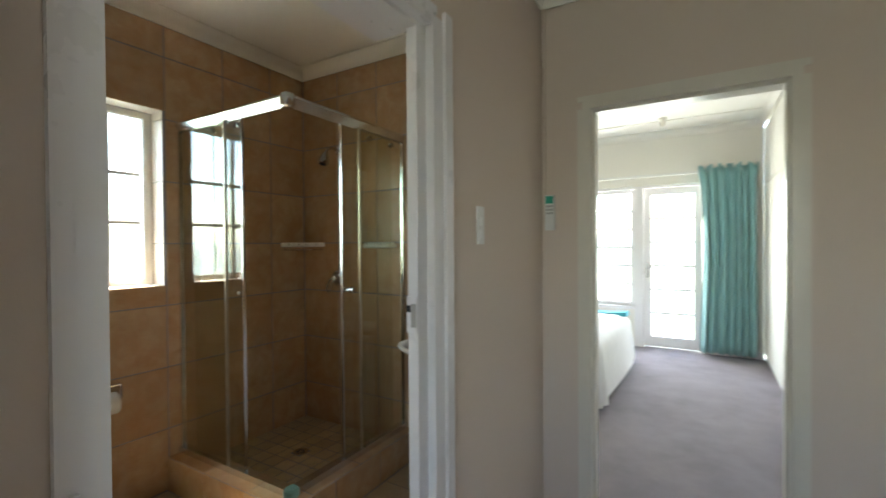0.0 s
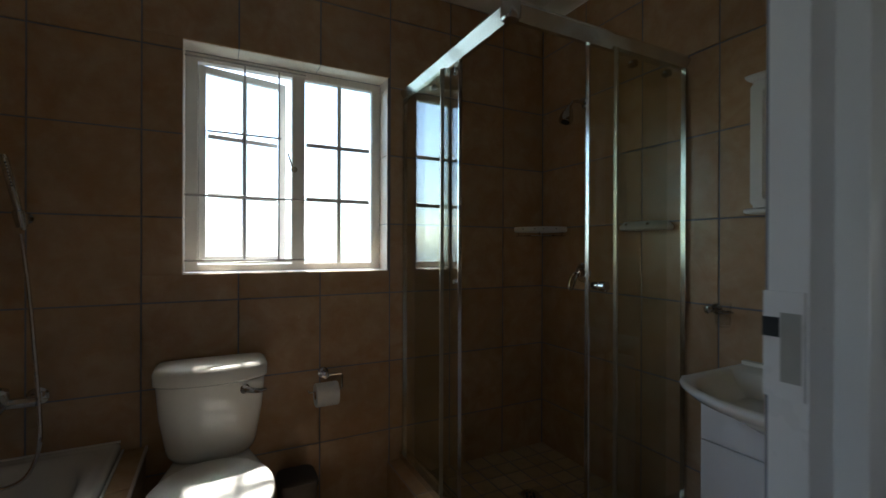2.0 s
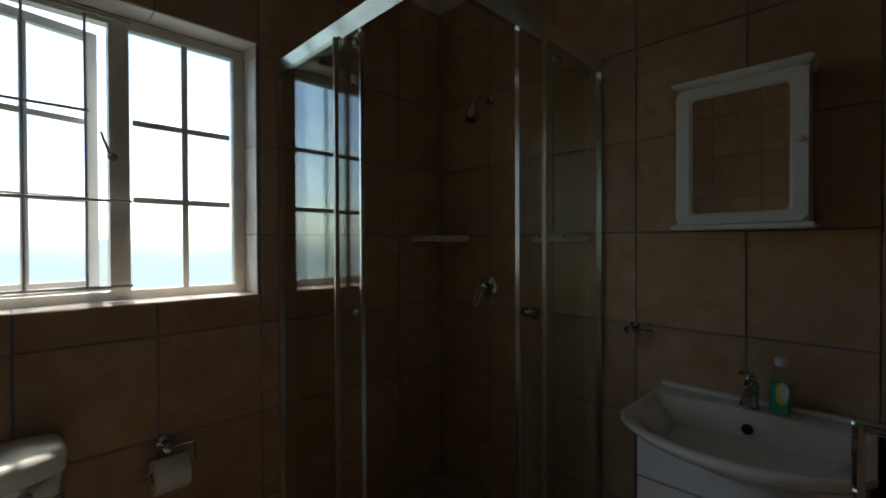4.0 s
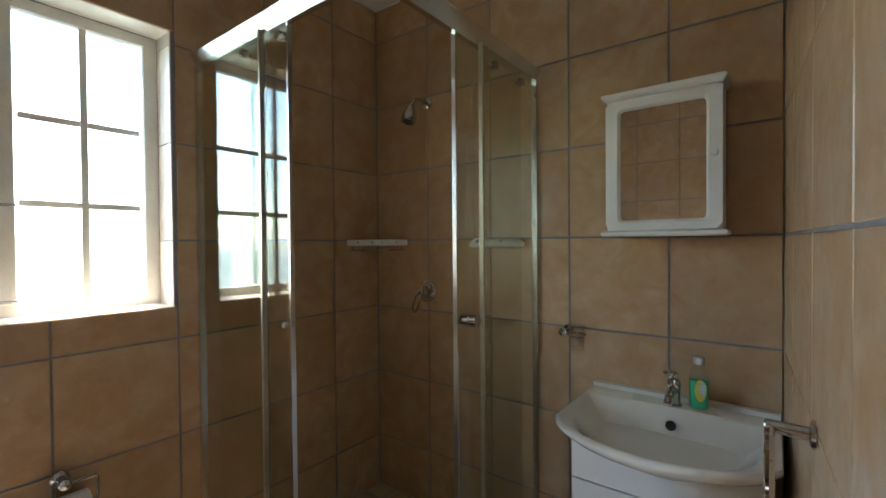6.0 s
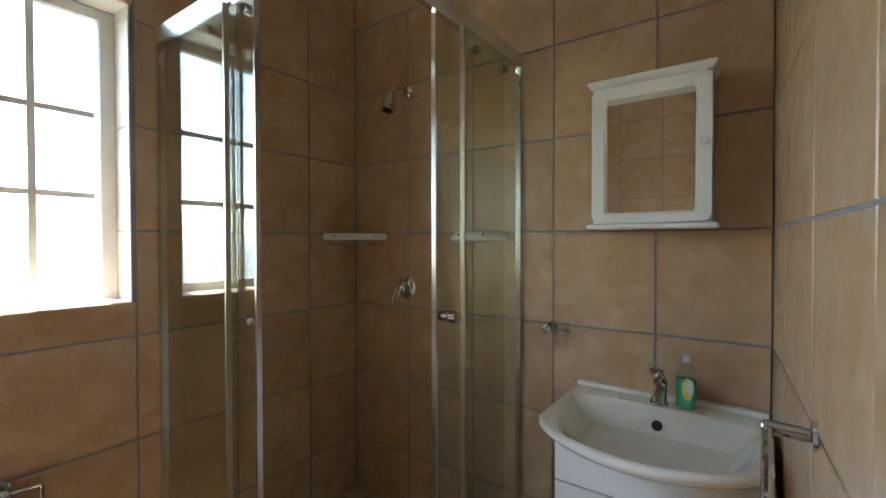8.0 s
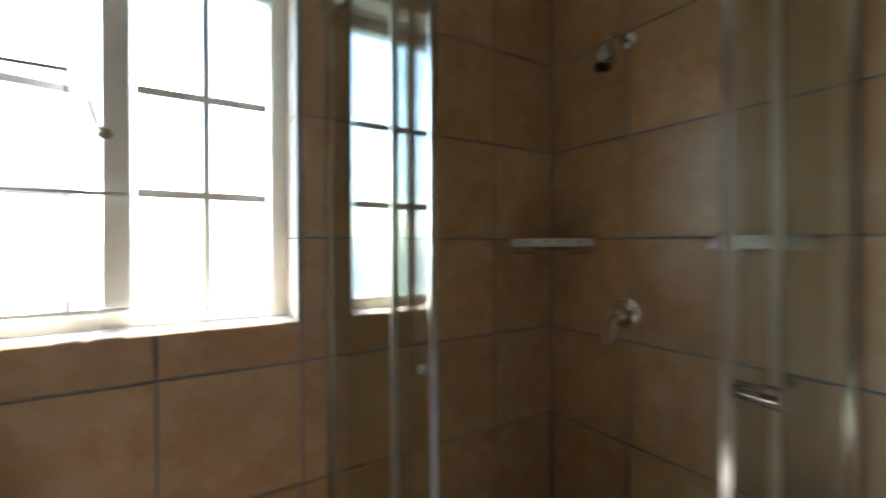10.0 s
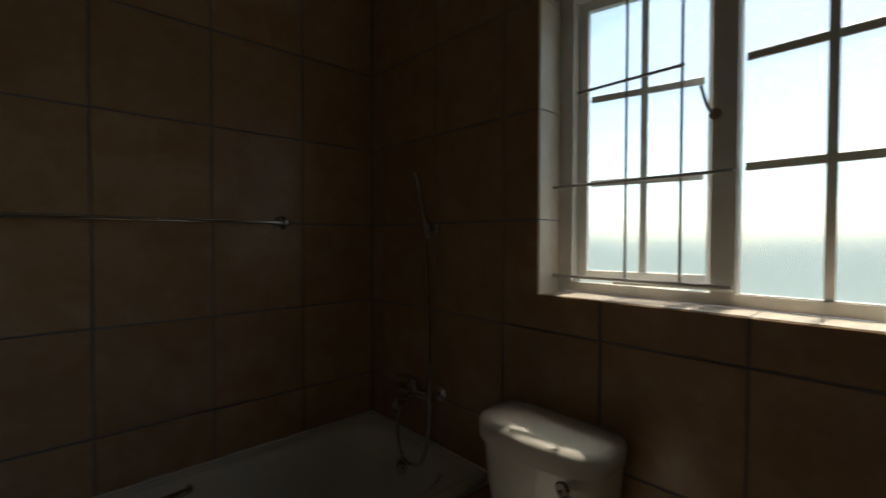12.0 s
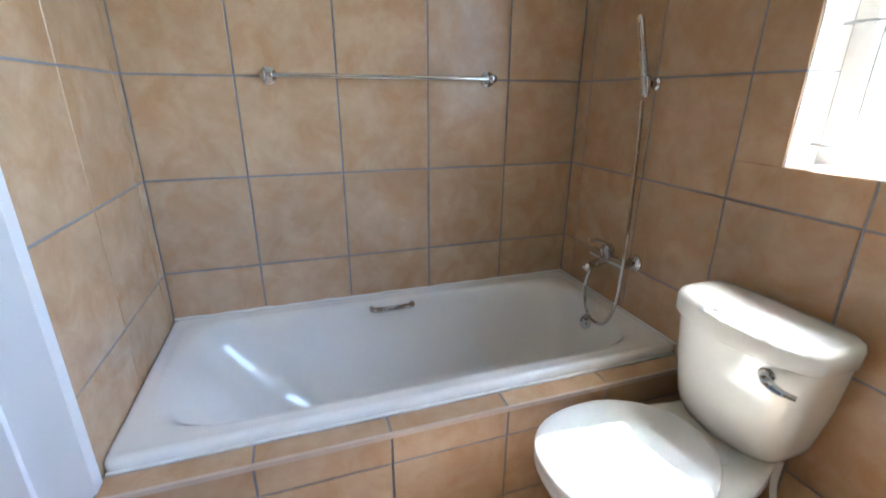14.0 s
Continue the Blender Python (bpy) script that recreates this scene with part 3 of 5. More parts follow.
bm = bmesh.new()
prof = [(-0.002, 1.968), (0.022, 1.972), (0.024, 1.99), (0.018, 2.018), (0.0, 2.028), (-0.018, 2.024), (-0.027, 2.010)]
loft(bm, [[(RX + d, y, z) for d, z in prof] for y in (-0.002, RY + 0.02)])
part("top_rail", bm, ALU, shower)
bm = bmesh.new()
loft(bm, [[(x, RY + d, z) for d, z in prof] for x in (-0.002, RX + 0.02)])
part("top_rail", bm, ALU, shower)
bm = bmesh.new()
loft(bm, [rounded(RX, RY, 0.03 * s, 0.03 * s, z, 3.0, 24) for s, z in ((0.8, 1.965), (1, 1.972), (1, 2.018), (0.8, 2.03))])
part("corner_joint", bm, ALU, shower, "moulded grey corner joint")
strip("bottom_track", RX - 0.024, RX + 0.024, RY + 0.02, -0.002, KZ, KZ + 0.032)
strip("bottom_track", RX + 0.02, -0.002, RY - 0.024, RY + 0.024, KZ, KZ + 0.032)
bm = bmesh.new()
loft(bm, [rounded(RX, RY, 0.032 * s, 0.032 * s, z, 3.0, 24) for s, z in ((1, KZ), (1, KZ + 0.03), (0.8, KZ + 0.038))])
part("corner_joint", bm, JOINT, shower, "grey-green plastic corner joint")
strip("wall_profile", RX - 0.013, RX + 0.008, -0.018, -0.002, KZ + 0.03, 1.975)
strip("wall_profile", -0.016, -0.002, RY - 0.013, RY + 0.008, KZ + 0.03, 1.975)
GZ0, GZ1 = KZ + 0.03, 1.975
for nm, row in (("fixed_panel", (RX - 0.012, RX - 0.007, -0.43, -0.02, GZ0, GZ1)), ("sliding_door", (RX + 0.010, RX + 0.015, -0.542, -0.11, GZ0 + 0.01, GZ1)),
                ("fixed_panel", (-0.415, -0.02, RY - 0.012, RY - 0.007, GZ0, GZ1)), ("sliding_door", (-0.533, -0.10, RY + 0.010, RY + 0.015, GZ0 + 0.01, GZ1))):
    pane = part(nm, boxes(row), SHOWER_GLASS, shower, "clear greenish safety glass")
    pane.visible_shadow = False
    x0, x1, y0, y1, z0, z1 = row
    if nm == "fixed_panel":
        e = (x0 - 0.005, x1 + 0.005, y0 - 0.004, y0 + 0.004, z0, z1) if y1 - y0 > 0.1 else (x0 - 0.004, x0 + 0.004, y0 - 0.005, y1 + 0.005, z0, z1)
        part("edge_strip", boxes(e), BRASS, pane, "gold-tinted edge strip", bevel=0.002)
    else:
        if y1 - y0 > 0.1:
            e = (x0 - 0.005, x1 + 0.005, y0 - 0.0035, y0 + 0.0035, z0, z1)
        else:
            e = (x0 - 0.0035, x0 + 0.0035, y0 - 0.005, y1 + 0.005, z0, z1)
        part("edge_strip", boxes(e), ALU, pane, "aluminium edge strip", bevel=0.002)
for at, ax in (((RX + 0.0, -0.30, 1.945), (1, 0, 0)), ((-0.30, RY, 1.945), (0, 1, 0)), ((RX, -0.50, 1.945), (1, 0, 0)), ((-0.10, RY, 1.945), (0, 1, 0))):
    bm = bmesh.new()
    turned(bm, at, ax, [(0, 0.003), (0, 0.014), (0.02, 0.016), (0.03, 0.01)], 14)
    part("roller", bm, CHROME, shower, "chrome door roller")
bm = bmesh.new()
turned(bm, (-0.508, RY + 0.012, 1.10), (0, -1, 0), [(0, 0.012), (0.004, 0.015), (0.03, 0.015), (0.034, 0.012), (0.04, 0.018), (0.062, 0.018), (0.066, 0.014)], 20)
part("door_knob", bm, CHROME, shower, "chrome turned door knob")
bm = bmesh.new()
turned(bm, (RX + 0.012, -0.515, 1.10), (-1, 0, 0), [(0, 0.004), (0.002, 0.009), (0.012, 0.008)], 12)
part("door_screw", bm, BRASS, shower)

rose = thing("overhead_shower", (-0.001, -0.342, 1.995), "chrome wall shower head on a short bent arm", "shower head")
bm = bmesh.new()
turned(bm, (0, -0.342, 1.995), (-1, 0, 0), [(0, 0.027), (0.006, 0.026), (0.012, 0.016), (0.014, 0.011)], 24)
part("flange", bm, CHROME, rose)
bm = bmesh.new()
tube(bm, arc([(-0.012, -0.342, 1.995), (-0.06, -0.345, 1.998), (-0.10, -0.35, 1.985), (-0.125, -0.352, 1.955)]), 0.009)
part("arm", bm, CHROME, rose)
bm = bmesh.new()
turned(bm, (-0.122, -0.352, 1.962), (-0.32, 0, -0.95), [(0, 0.01), (0.012, 0.016), (0.03, 0.024), (0.055, 0.033), (0.075, 0.036), (0.09, 0.032), (0.092, 0.02)], 24)
part("spray_head", bm, CHROME, rose)
bm = bmesh.new()
turned(bm, Vector((-0.122, -0.352, 1.962)) + Vector((-0.32, 0, -0.95)).normalized() * 0.0915, (-0.32, 0, -0.95), [(0, 0.022), (0.003, 0.02)], 20)
part("nozzle_plate", bm, BLACK, rose, "dark nozzle plate")

mixer = thing("shower_mixer", (-0.001, -0.332, 1.107), "chrome concealed shower mixer with loop lever", "shower mixer")
bm = bmesh.new()
turned(bm, (0, -0.332, 1.107), (-1, 0, 0), [(0, 0.052), (0.004, 0.052), (0.010, 0.045), (0.014, 0.026), (0.03, 0.024), (0.045, 0.022), (0.05, 0.014)], 30)
part("wall_plate", bm, CHROME, mixer)
bm = bmesh.new()
tube(bm, arc([(-0.046, -0.325, 1.112), (-0.065, -0.318, 1.095), (-0.082, -0.316, 1.06), (-0.090, -0.318, 1.03), (-0.088, -0.328, 1.02), (-0.082, -0.338, 1.035), (-0.066, -0.342, 1.08), (-0.046, -0.338, 1.108)]), 0.006)
part("lever", bm, CHROME, mixer)

shelf = thing("corner_shelf", (-0.1, -0.1, 1.33), "white plastic corner soap shelf with wire rail", "corner shelf")
bm = bmesh.new()
def quarter(r, z, n=14):
    return [(-0.001, -0.001, z)] + [(-r * math.cos(math.pi / 2 * k / n) - 0.001, -r * math.sin(math.pi / 2 * k / n) - 0.001, z) for k in range(n + 1)]
loft(bm, [quarter(0.195, 1.325), quarter(0.207, 1.331), quarter(0.207, 1.352), quarter(0.200, 1.356), quarter(0.186, 1.356), quarter(0.184, 1.338)])
part("tray", bm, PLASTIC, shelf, bevel=0.0)
bm = bmesh.new()
tube(bm, [(-0.19 * math.cos(math.pi / 2 * k / 14) - 0.004, -0.19 * math.sin(math.pi / 2 * k / 14) - 0.004, 1.305) for k in range(15)], 0.003, 6)
for k in (1, 7, 13):
    p = (-0.19 * math.cos(math.pi / 2 * k / 14) - 0.004, -0.19 * math.sin(math.pi / 2 * k / 14) - 0.004)
    tube(bm, [(*p, 1.305), (*p, 1.327)], 0.0025, 6)
part("wire_rail", bm, CHROME, shelf, "thin chrome wire rail")
for k in (3, 6, 8, 11):
    a = math.pi / 2 * k / 14
    bm = bmesh.new()
    d = Vector((-math.cos(a), -math.sin(a), 0))
    turned(bm, d * 0.2065 + Vector((0, 0, 1.343)), d, [(0, 0.001), (0, 0.005), (0.002, 0.004)], 10)
    part("stud", bm, CHROME, shelf)

dish = thing("soap_dish", (-0.05, SDY, 1.33), "white plastic soap dish screwed to the shower wall", "soap dish")


def dish_ring(dy, out, z, n=26):
    """Half outline with rounded front corners, flat against the wall."""
    return [(-0.001 - out * max(0.0, math.sin(a)) ** 0.45, SDY + dy * math.copysign(abs(math.cos(a)) ** 0.6, math.cos(a)), z) for a in (math.pi * k / n for k in range(n + 1))]


bm = bmesh.new()
loft(bm, [dish_ring(0.110, 0.075, 1.316), dish_ring(0.118, 0.088, 1.322), dish_ring(0.118, 0.090, 1.334), dish_ring(0.094, 0.078, 1.355), dish_ring(0.088, 0.072, 1.355), dish_ring(0.082, 0.066, 1.338)])
part("tray", bm, PLASTIC, dish, angle=50)
for dy in (-0.055, 0.055):
    bm = bmesh.new()
    turned(bm, (-0.083, SDY + dy, 1.341), (-1, 0, 0.5), [(0, 0.001), (0, 0.007), (0.003, 0.006), (0.004, 0.003)], 12)
    part("stud", bm, CHROME, dish)

drain = thing("shower_drain", (-0.42, -0.42, TRAY), "round chrome drain grate in the shower floor", "drain")
bm = bmesh.new()
turned(bm, (-0.42, -0.42, TRAY), (0, 0, 1), [(0, 0.045), (0.003, 0.045), (0.005, 0.038), (0.002, 0.03)], 24)
part("rim", bm, CHROME, drain)
# solid black discs imitate the darkness inside the grate's holes
bm = bmesh.new()
for k in range(6):
    a = k * math.pi / 3
    turned(bm, (-0.42 + 0.018 * math.cos(a), -0.42 + 0.018 * math.sin(a), TRAY + 0.003), (0, 0, 1), [(0, 0.006), (0.0015, 0.006)], 8)
part("holes", bm, BLACK, drain)


# ---- bathtub ----
BX, BZ = -2.04, 0.491
bath = thing("bathtub", ((XB + BX) / 2, YD / 2, 0.0), "white acrylic bathtub with sloping backrest set in a tiled surround", "bathtub")
cx, cy, hx, hy = (XB + BX) / 2, YD / 2, (BX - XB) / 2 - 0.001, -YD / 2 - 0.001
bm = bmesh.new()
N = 112
rings = [rounded(cx, cy, hx, hy, BZ - 0.042, 80, N), rounded(cx, cy, hx, hy, BZ - 0.010, 80, N), rounded(cx, cy, hx - 0.004, hy - 0.004, BZ, 80, N), rounded(cx, cy, hx - 0.014, hy - 0.014, BZ + 0.003, 70, N), rounded(cx, cy, hx - 0.022, hy - 0.022, BZ, 60, N), rounded(cx, cy, hx - 0.045, hy - 0.045, BZ - 0.001, 16, N),
         rounded(cx - 0.0, cy, hx - 0.055, hy - 0.06, BZ - 0.001, 7, N), rounded(cx, cy + 0.005, hx - 0.068, hy - 0.085, BZ - 0.018, 6, N)]
for s, z, shift, py in ((0.03, 0.40, 0.02, 5.5), (0.075, 0.30, 0.05, 5), (0.12, 0.20, 0.085, 4.5), (0.16, 0.13, 0.11, 4), (0.205, 0.095, 0.13, 3.6), (0.30, 0.085, 0.14, 3.2)):
    rings.append(rounded(cx, cy + shift, hx - 0.068 - s * 0.42, hy - 0.085 - s * 1.05, z, py, N))
loft(bm, rings, False, True)
tub = part("tub", bm, ACRYLIC, bath, angle=60)
tub_solid = tub.modifiers.new("thickness", "SOLIDIFY")
tub_solid.thickness, tub_solid.offset = 0.004, -1
bm = bmesh.new()
bead = []
for k in range(90):
    u = k / 89
    y = YD + 0.004 + u * (-YD - 0.008)
    bead.append((XB + 0.005, y, BZ + 0.004 + 0.0022 * math.sin(u * 61) * math.sin(u * 23)))
tube(bm, bead, 0.0055, 6)
tube(bm, [(XB + 0.004, -0.005, BZ + 0.003), (BX - 0.004, -0.005, BZ + 0.003)], 0.005, 6)
tube(bm, [(BX + 0.003, YD + 0.006, 0.4605), (BX + 0.003, -0.006, 0.4605)], 0.0045, 6)
part("sealant", bm, ACRYLIC, bath, "uneven white sealant bead")
bm = bmesh.new()
gy, gx, gz = -0.858, -2.662, 0.468
tube(bm, arc([(gx - 0.012, gy - 0.085, gz), (gx + 0.014, gy - 0.076, gz + 0.003), (gx + 0.028, gy, gz + 0.006), (gx + 0.014, gy + 0.076, gz + 0.003), (gx - 0.012, gy + 0.085, gz)]), 0.0115)
part("grab_handle", bm, CHROME, bath, "chrome grab handle")
bm = bmesh.new()
gx = -2.105
tube(bm, arc([(gx + 0.012, gy - 0.105, 0.43), (gx - 0.012, gy - 0.09, 0.434), (gx - 0.024, gy, 0.436), (gx - 0.012, gy + 0.09, 0.434), (gx + 0.012, gy + 0.105, 0.43)]), 0.009)
part("grab_handle", bm, CHROME, bath, "chrome grab handle")
bm = bmesh.new()
turned(bm, (-2.405, -0.094, 0.405), (0, -0.97, 0.2), [(0, 0.032), (0.006, 0.032), (0.010, 0.026), (0.011, 0.01)], 24)
part("overflow", bm, CHROME, bath, "chrome overflow rose")
# black discs on the rose stand in for its shaded openings
bm = bmesh.new()
for k in range(6):
    a = k * math.pi / 3
    turned(bm, (-2.405 + 0.017 * math.cos(a), -0.1045, 0.407 + 0.017 * math.sin(a)), (0, -0.97, 0.2), [(0, 0.005), (0.0015, 0.005)], 8)
part("overflow_slot", bm, BLACK, bath)

bath_surround = solid("bath_surround", boxes((BX + 0.004, -1.965 - G, YD, -G, -0.004, 0.455), ), GROUT, "tiled apron and ledge in front of the bathtub", "bath surround", "structure", smooth=False)

part("edge_trim", boxes((-1.9665, -1.9575, YD + 0.004, -0.004, 0.449, 0.4625)), EDGE, bath_surround, "pale rounded edge strip", bevel=0.003)
tap = thing("bath_mixer", (-2.36, -0.001, 0.705), "chrome wall bath mixer with shower hose outlet", "bath mixer")
for x in (-2.435, -2.285):
    bm = bmesh.new()
    turned(bm, (x, 0, 0.702), (0, -1, 0), [(0, 0.033), (0.006, 0.033), (0.016, 0.024), (0.02, 0.014), (0.05, 0.014)], 24)
    part("wall_flange", bm, CHROME, tap)
bm = bmesh.new()
turned(bm, (-2.455, -0.062, 0.702), (1, 0, 0), [(0, 0.012), (0.004, 0.019), (0.185, 0.019), (0.19, 0.012)], 20)
turned(bm, (-2.36, -0.065, 0.705), (0, -0.35, 0.94), [(0, 0.02), (0.03, 0.024), (0.05, 0.023), (0.058, 0.012)], 20)
part("body", bm, CHROME, tap)
bm = bmesh.new()
tube(bm, arc([(-2.36, -0.07, 0.698), (-2.36, -0.11, 0.69), (-2.36, -0.15, 0.68), (-2.36, -0.165, 0.668)]), [0.016] * 9 + [0.015] * 8 + [0.016] * 8)
part("spout", bm, CHROME, tap)
bm = bmesh.new()
tube(bm, arc([(-2.36, -0.082, 0.758), (-2.36, -0.11, 0.775), (-2.36, -0.16, 0.785)]), 0.0075)
part("lever", bm, CHROME, tap)

hand = thing("hand_shower", (-2.37, -0.001, 1.33), "slim chrome hand shower hanging in a wall bracket", "hand shower")
bm = bmesh.new()
turned(bm, (-2.316, 0, 1.332), (0, -1, 0), [(0, 0.02), (0.005, 0.02), (0.012, 0.014), (0.03, 0.014)], 16)
turned(bm, (-2.316, -0.042, 1.300), (-0.1, -0.12, 1), [(0, 0.016), (0.055, 0.021), (0.06, 0.016)], 16)
part("bracket", bm, CHROME, hand)
bm = bmesh.new()
turned(bm, (-2.312, -0.040, 1.292), (-0.18, -0.12, 1), [(0, 0.008), (0.05, 0.011), (0.10, 0.0125), (0.24, 0.0125), (0.255, 0.010)], 18)
part("handset", bm, CHROME, hand)
bm = bmesh.new()
for k in range(8):
    turned(bm, Vector((-2.312, -0.040, 1.292)) + Vector((-0.18, -0.12, 1)).normalized() * (0.15 + 0.011 * k) + Vector((0.004, -0.0115, 0)), (0, -1, -0.1), [(0, 0.003), (0.0015, 0.003)], 6)
part("nozzle", bm, BLACK, hand, "dark spray nozzles")
bm = bmesh.new()
pts = arc([(-2.317, -0.050, 1.277), (-2.299, -0.055, 1.126), (-2.283, -0.062, 0.952), (-2.264, -0.075, 0.726), (-2.256, -0.090, 0.561), (-2.290, -0.100, 0.461), (-2.364, -0.100, 0.436), (-2.425, -0.090, 0.469), (-2.456, -0.080, 0.545), (-2.448, -0.068, 0.640)], 14)
tube(bm, pts, [0.0062 if k % 2 else 0.0072 for k in range(len(pts))], 8)
part("hose", bm, CHROME, hand, "ribbed chrome hose")


def rail_post(bm, x, y, z, out, r=0.026):
    turned(bm, (x, y, z), out, [(0, r), (0.007, r), (0.010, r - 0.004), (0.012, 0.012), (0.045, 0.011), (0.052, 0.015), (0.062, 0.015), (0.064, 0.011)], 20)


rail = thing("towel_rail", (XB, -0.835, 1.353), "long chrome towel rail above the bathtub", "towel rail")
for y in (-1.238, -0.428):
    bm = bmesh.new()
    rail_post(bm, XB + 0.001, y, 1.354, (1, 0, 0), 0.028)
    part("wall_mount", bm, CHROME, rail)
bm = bmesh.new()
tube(bm, [(XB + 0.050, -1.245, 1.354), (XB + 0.050, -0.42, 1.354)], 0.008, 14)
part("rail", bm, CHROME, rail)


# ---- toilet ----
toilet = thing("toilet", (-1.735, -0.35, 0.0), "white close-coupled porcelain toilet with closed seat", "toilet")
TX = -1.735


def cistern_ring(z, hw, front, back=-0.012, bow=0.03, n=44):
    out = []
    for i in range(n):
        a = 2 * math.pi * i / n
        c, s = math.cos(a), math.sin(a)
        u, v = math.copysign(abs(c) ** 0.36, c), math.copysign(abs(s) ** 0.36, s)
        y = (front + back) / 2 + v * (back - front) / 2
        if v < 0:
            y -= bow * (1 - u * u) * min(1, -v)
        out.append((TX + u * hw, y, z))
    return out


bm = bmesh.new()
loft(bm, [cistern_ring(0.428, 0.118, -0.140, -0.035, 0.035), cistern_ring(0.432, 0.134, -0.152, -0.02, 0.035), cistern_ring(0.455, 0.150, -0.160, bow=0.038), cistern_ring(0.48, 0.157, -0.164, bow=0.04), cistern_ring(0.60, 0.178, -0.173, bow=0.042), cistern_ring(0.722, 0.188, -0.180, bow=0.043)])
part("cistern", bm, PORCELAIN, toilet, angle=50)
bm = bmesh.new()
loft(bm, [cistern_ring(0.726, 0.192, -0.188, bow=0.045), cistern_ring(0.730, 0.196, -0.193, bow=0.046), cistern_ring(0.770, 0.197, -0.193, bow=0.046), cistern_ring(0.783, 0.191, -0.187, bow=0.045), cistern_ring(0.789, 0.180, -0.176, -0.018, 0.043), cistern_ring(0.792, 0.14, -0.14, -0.04, 0.035)])
part("cistern_lid", bm, PORCELAIN, toilet, angle=50)
bm = bmesh.new()
turned(bm, (TX + 0.108, -0.196, 0.693), (0.1, -1, 0), [(0, 0.019), (0.01, 0.019), (0.016, 0.012)], 18)
tube(bm, arc([(TX + 0.108, -0.206, 0.693), (TX + 0.125, -0.224, 0.691), (TX + 0.155, -0.224, 0.684), (TX + 0.185, -0.214, 0.683)]), [0.0145 - 0.0085 * k / 24 for k in range(25)])
part("flush_lever", bm, CHROME, toilet, "chrome flush lever")


def bowl_ring(z, hw, y0, y1, p=2.3, n=44):
    out = []
    for i in range(n):
        a = 2 * math.pi * i / n
        c, s = math.cos(a), math.sin(a)
        w = hw * (1.0 if s < 0.2 else 1 - 0.16 * (s - 0.2))
        out.append((TX + w * math.copysign(abs(c) ** (2 / p), c), (y0 + y1) / 2 + (y1 - y0) / 2 * math.copysign(abs(s) ** (2 / p), s), z))
    return out


bm = bmesh.new()
loft(bm, [bowl_ring(0.0, 0.115, -0.52, -0.10, 3), bowl_ring(0.03, 0.11, -0.515, -0.11, 3), bowl_ring(0.16, 0.095, -0.50, -0.14), bowl_ring(0.25, 0.115, -0.56, -0.14), bowl_ring(0.33, 0.16, -0.64, -0.10), bowl_ring(0.385, 0.18, -0.675, -0.03, 2.6), bowl_ring(0.405, 0.178, -0.67, -0.03, 2.6), bowl_ring(0.428, 0.118, -0.16, -0.03, 4), bowl_ring(0.430, 0.10, -0.14, -0.04, 4)])
part("bowl", bm, PORCELAIN, toilet, angle=60)
bm = bmesh.new()
loft(bm, [bowl_ring(0.407, 0.18, -0.68, -0.235), bowl_ring(0.412, 0.187, -0.687, -0.23), bowl_ring(0.426, 0.187, -0.687, -0.23), bowl_ring(0.43, 0.183, -0.683, -0.232)])
part("seat", bm, PLASTIC, toilet, angle=50)
bm = bmesh.new()
loft(bm, [bowl_ring(0.432, 0.184, -0.684, -0.232), bowl_ring(0.436, 0.189, -0.689, -0.228), bowl_ring(0.450, 0.188, -0.688, -0.229), bowl_ring(0.455, 0.184, -0.684, -0.233), bowl_ring(0.4575, 0.172, -0.670, -0.246), bowl_ring(0.459, 0.10, -0.58, -0.32)])
part("seat_lid", bm, PLASTIC, toilet, angle=60)
for x in (-0.075, 0.075):
    part("seat_hinge", boxes((TX + x - 0.02, TX + x + 0.02, -0.240, -0.205, 0.404, 0.426)), PLASTIC, toilet, bevel=0.008)
bm = bmesh.new()
tube(bm, arc([(TX + 0.12, -0.075, 0.41), (TX + 0.125, -0.08, 0.34), (TX + 0.14, -0.07, 0.27), (TX + 0.17, -0.045, 0.235)]), 0.008)
part("inlet_pipe", bm, PLASTIC, toilet, "white plastic inlet pipe")
valve = thing("stop_valve", (TX + 0.18, -0.001, 0.23), "chrome angle stop valve beside the toilet", "stop valve")
bm = bmesh.new()
turned(bm, (TX + 0.18, 0, 0.23), (0, -1, 0), [(0, 0.026), (0.005, 0.026), (0.008, 0.013), (0.06, 0.013)], 16)
turned(bm, (TX + 0.17, -0.045, 0.215), (0, 0, 1), [(0, 0.012), (0.04, 0.012)], 12)
part("body", bm, CHROME, valve)
bm = bmesh.new()
turned(bm, (TX + 0.18, -0.06, 0.23), (0.2, -1, 0), [(0, 0.012), (0.004, 0.02), (0.02, 0.021), (0.026, 0.012)], 10)
part("handle", bm, CHROME, valve)

holder = thing("toilet_roll_holder", (-1.287, -0.001, 0.665), "chrome toilet roll holder", "toilet roll holder")
bm = bmesh.new()
rail_post(bm, -1.287, -0.001, 0.662, (0, -1, 0), 0.024)
part("wall_mount", bm, CHROME, holder)
bm = bmesh.new()
tube(bm, [(-1.287, -0.058, 0.662), (-1.215, -0.058, 0.662), (-1.212, -0.058, 0.655), (-1.212, -0.058, 0.60), (-1.216, -0.058, 0.592), (-1.36, -0.058, 0.592), (-1.362, -0.058, 0.605)], 0.0045, 10)
part("arm", bm, CHROME, holder)
roll = thing("toilet_roll", (-1.28, -0.06, 0.575), "white toilet paper roll on its holder", "toilet roll")
bm = bmesh.new()
turned(bm, (-1.332, -0.060, 0.578), (1, 0, 0), [(0, 0.02), (0, 0.050), (0.004, 0.052), (0.094, 0.052), (0.098, 0.050), (0.098, 0.02)], 30)
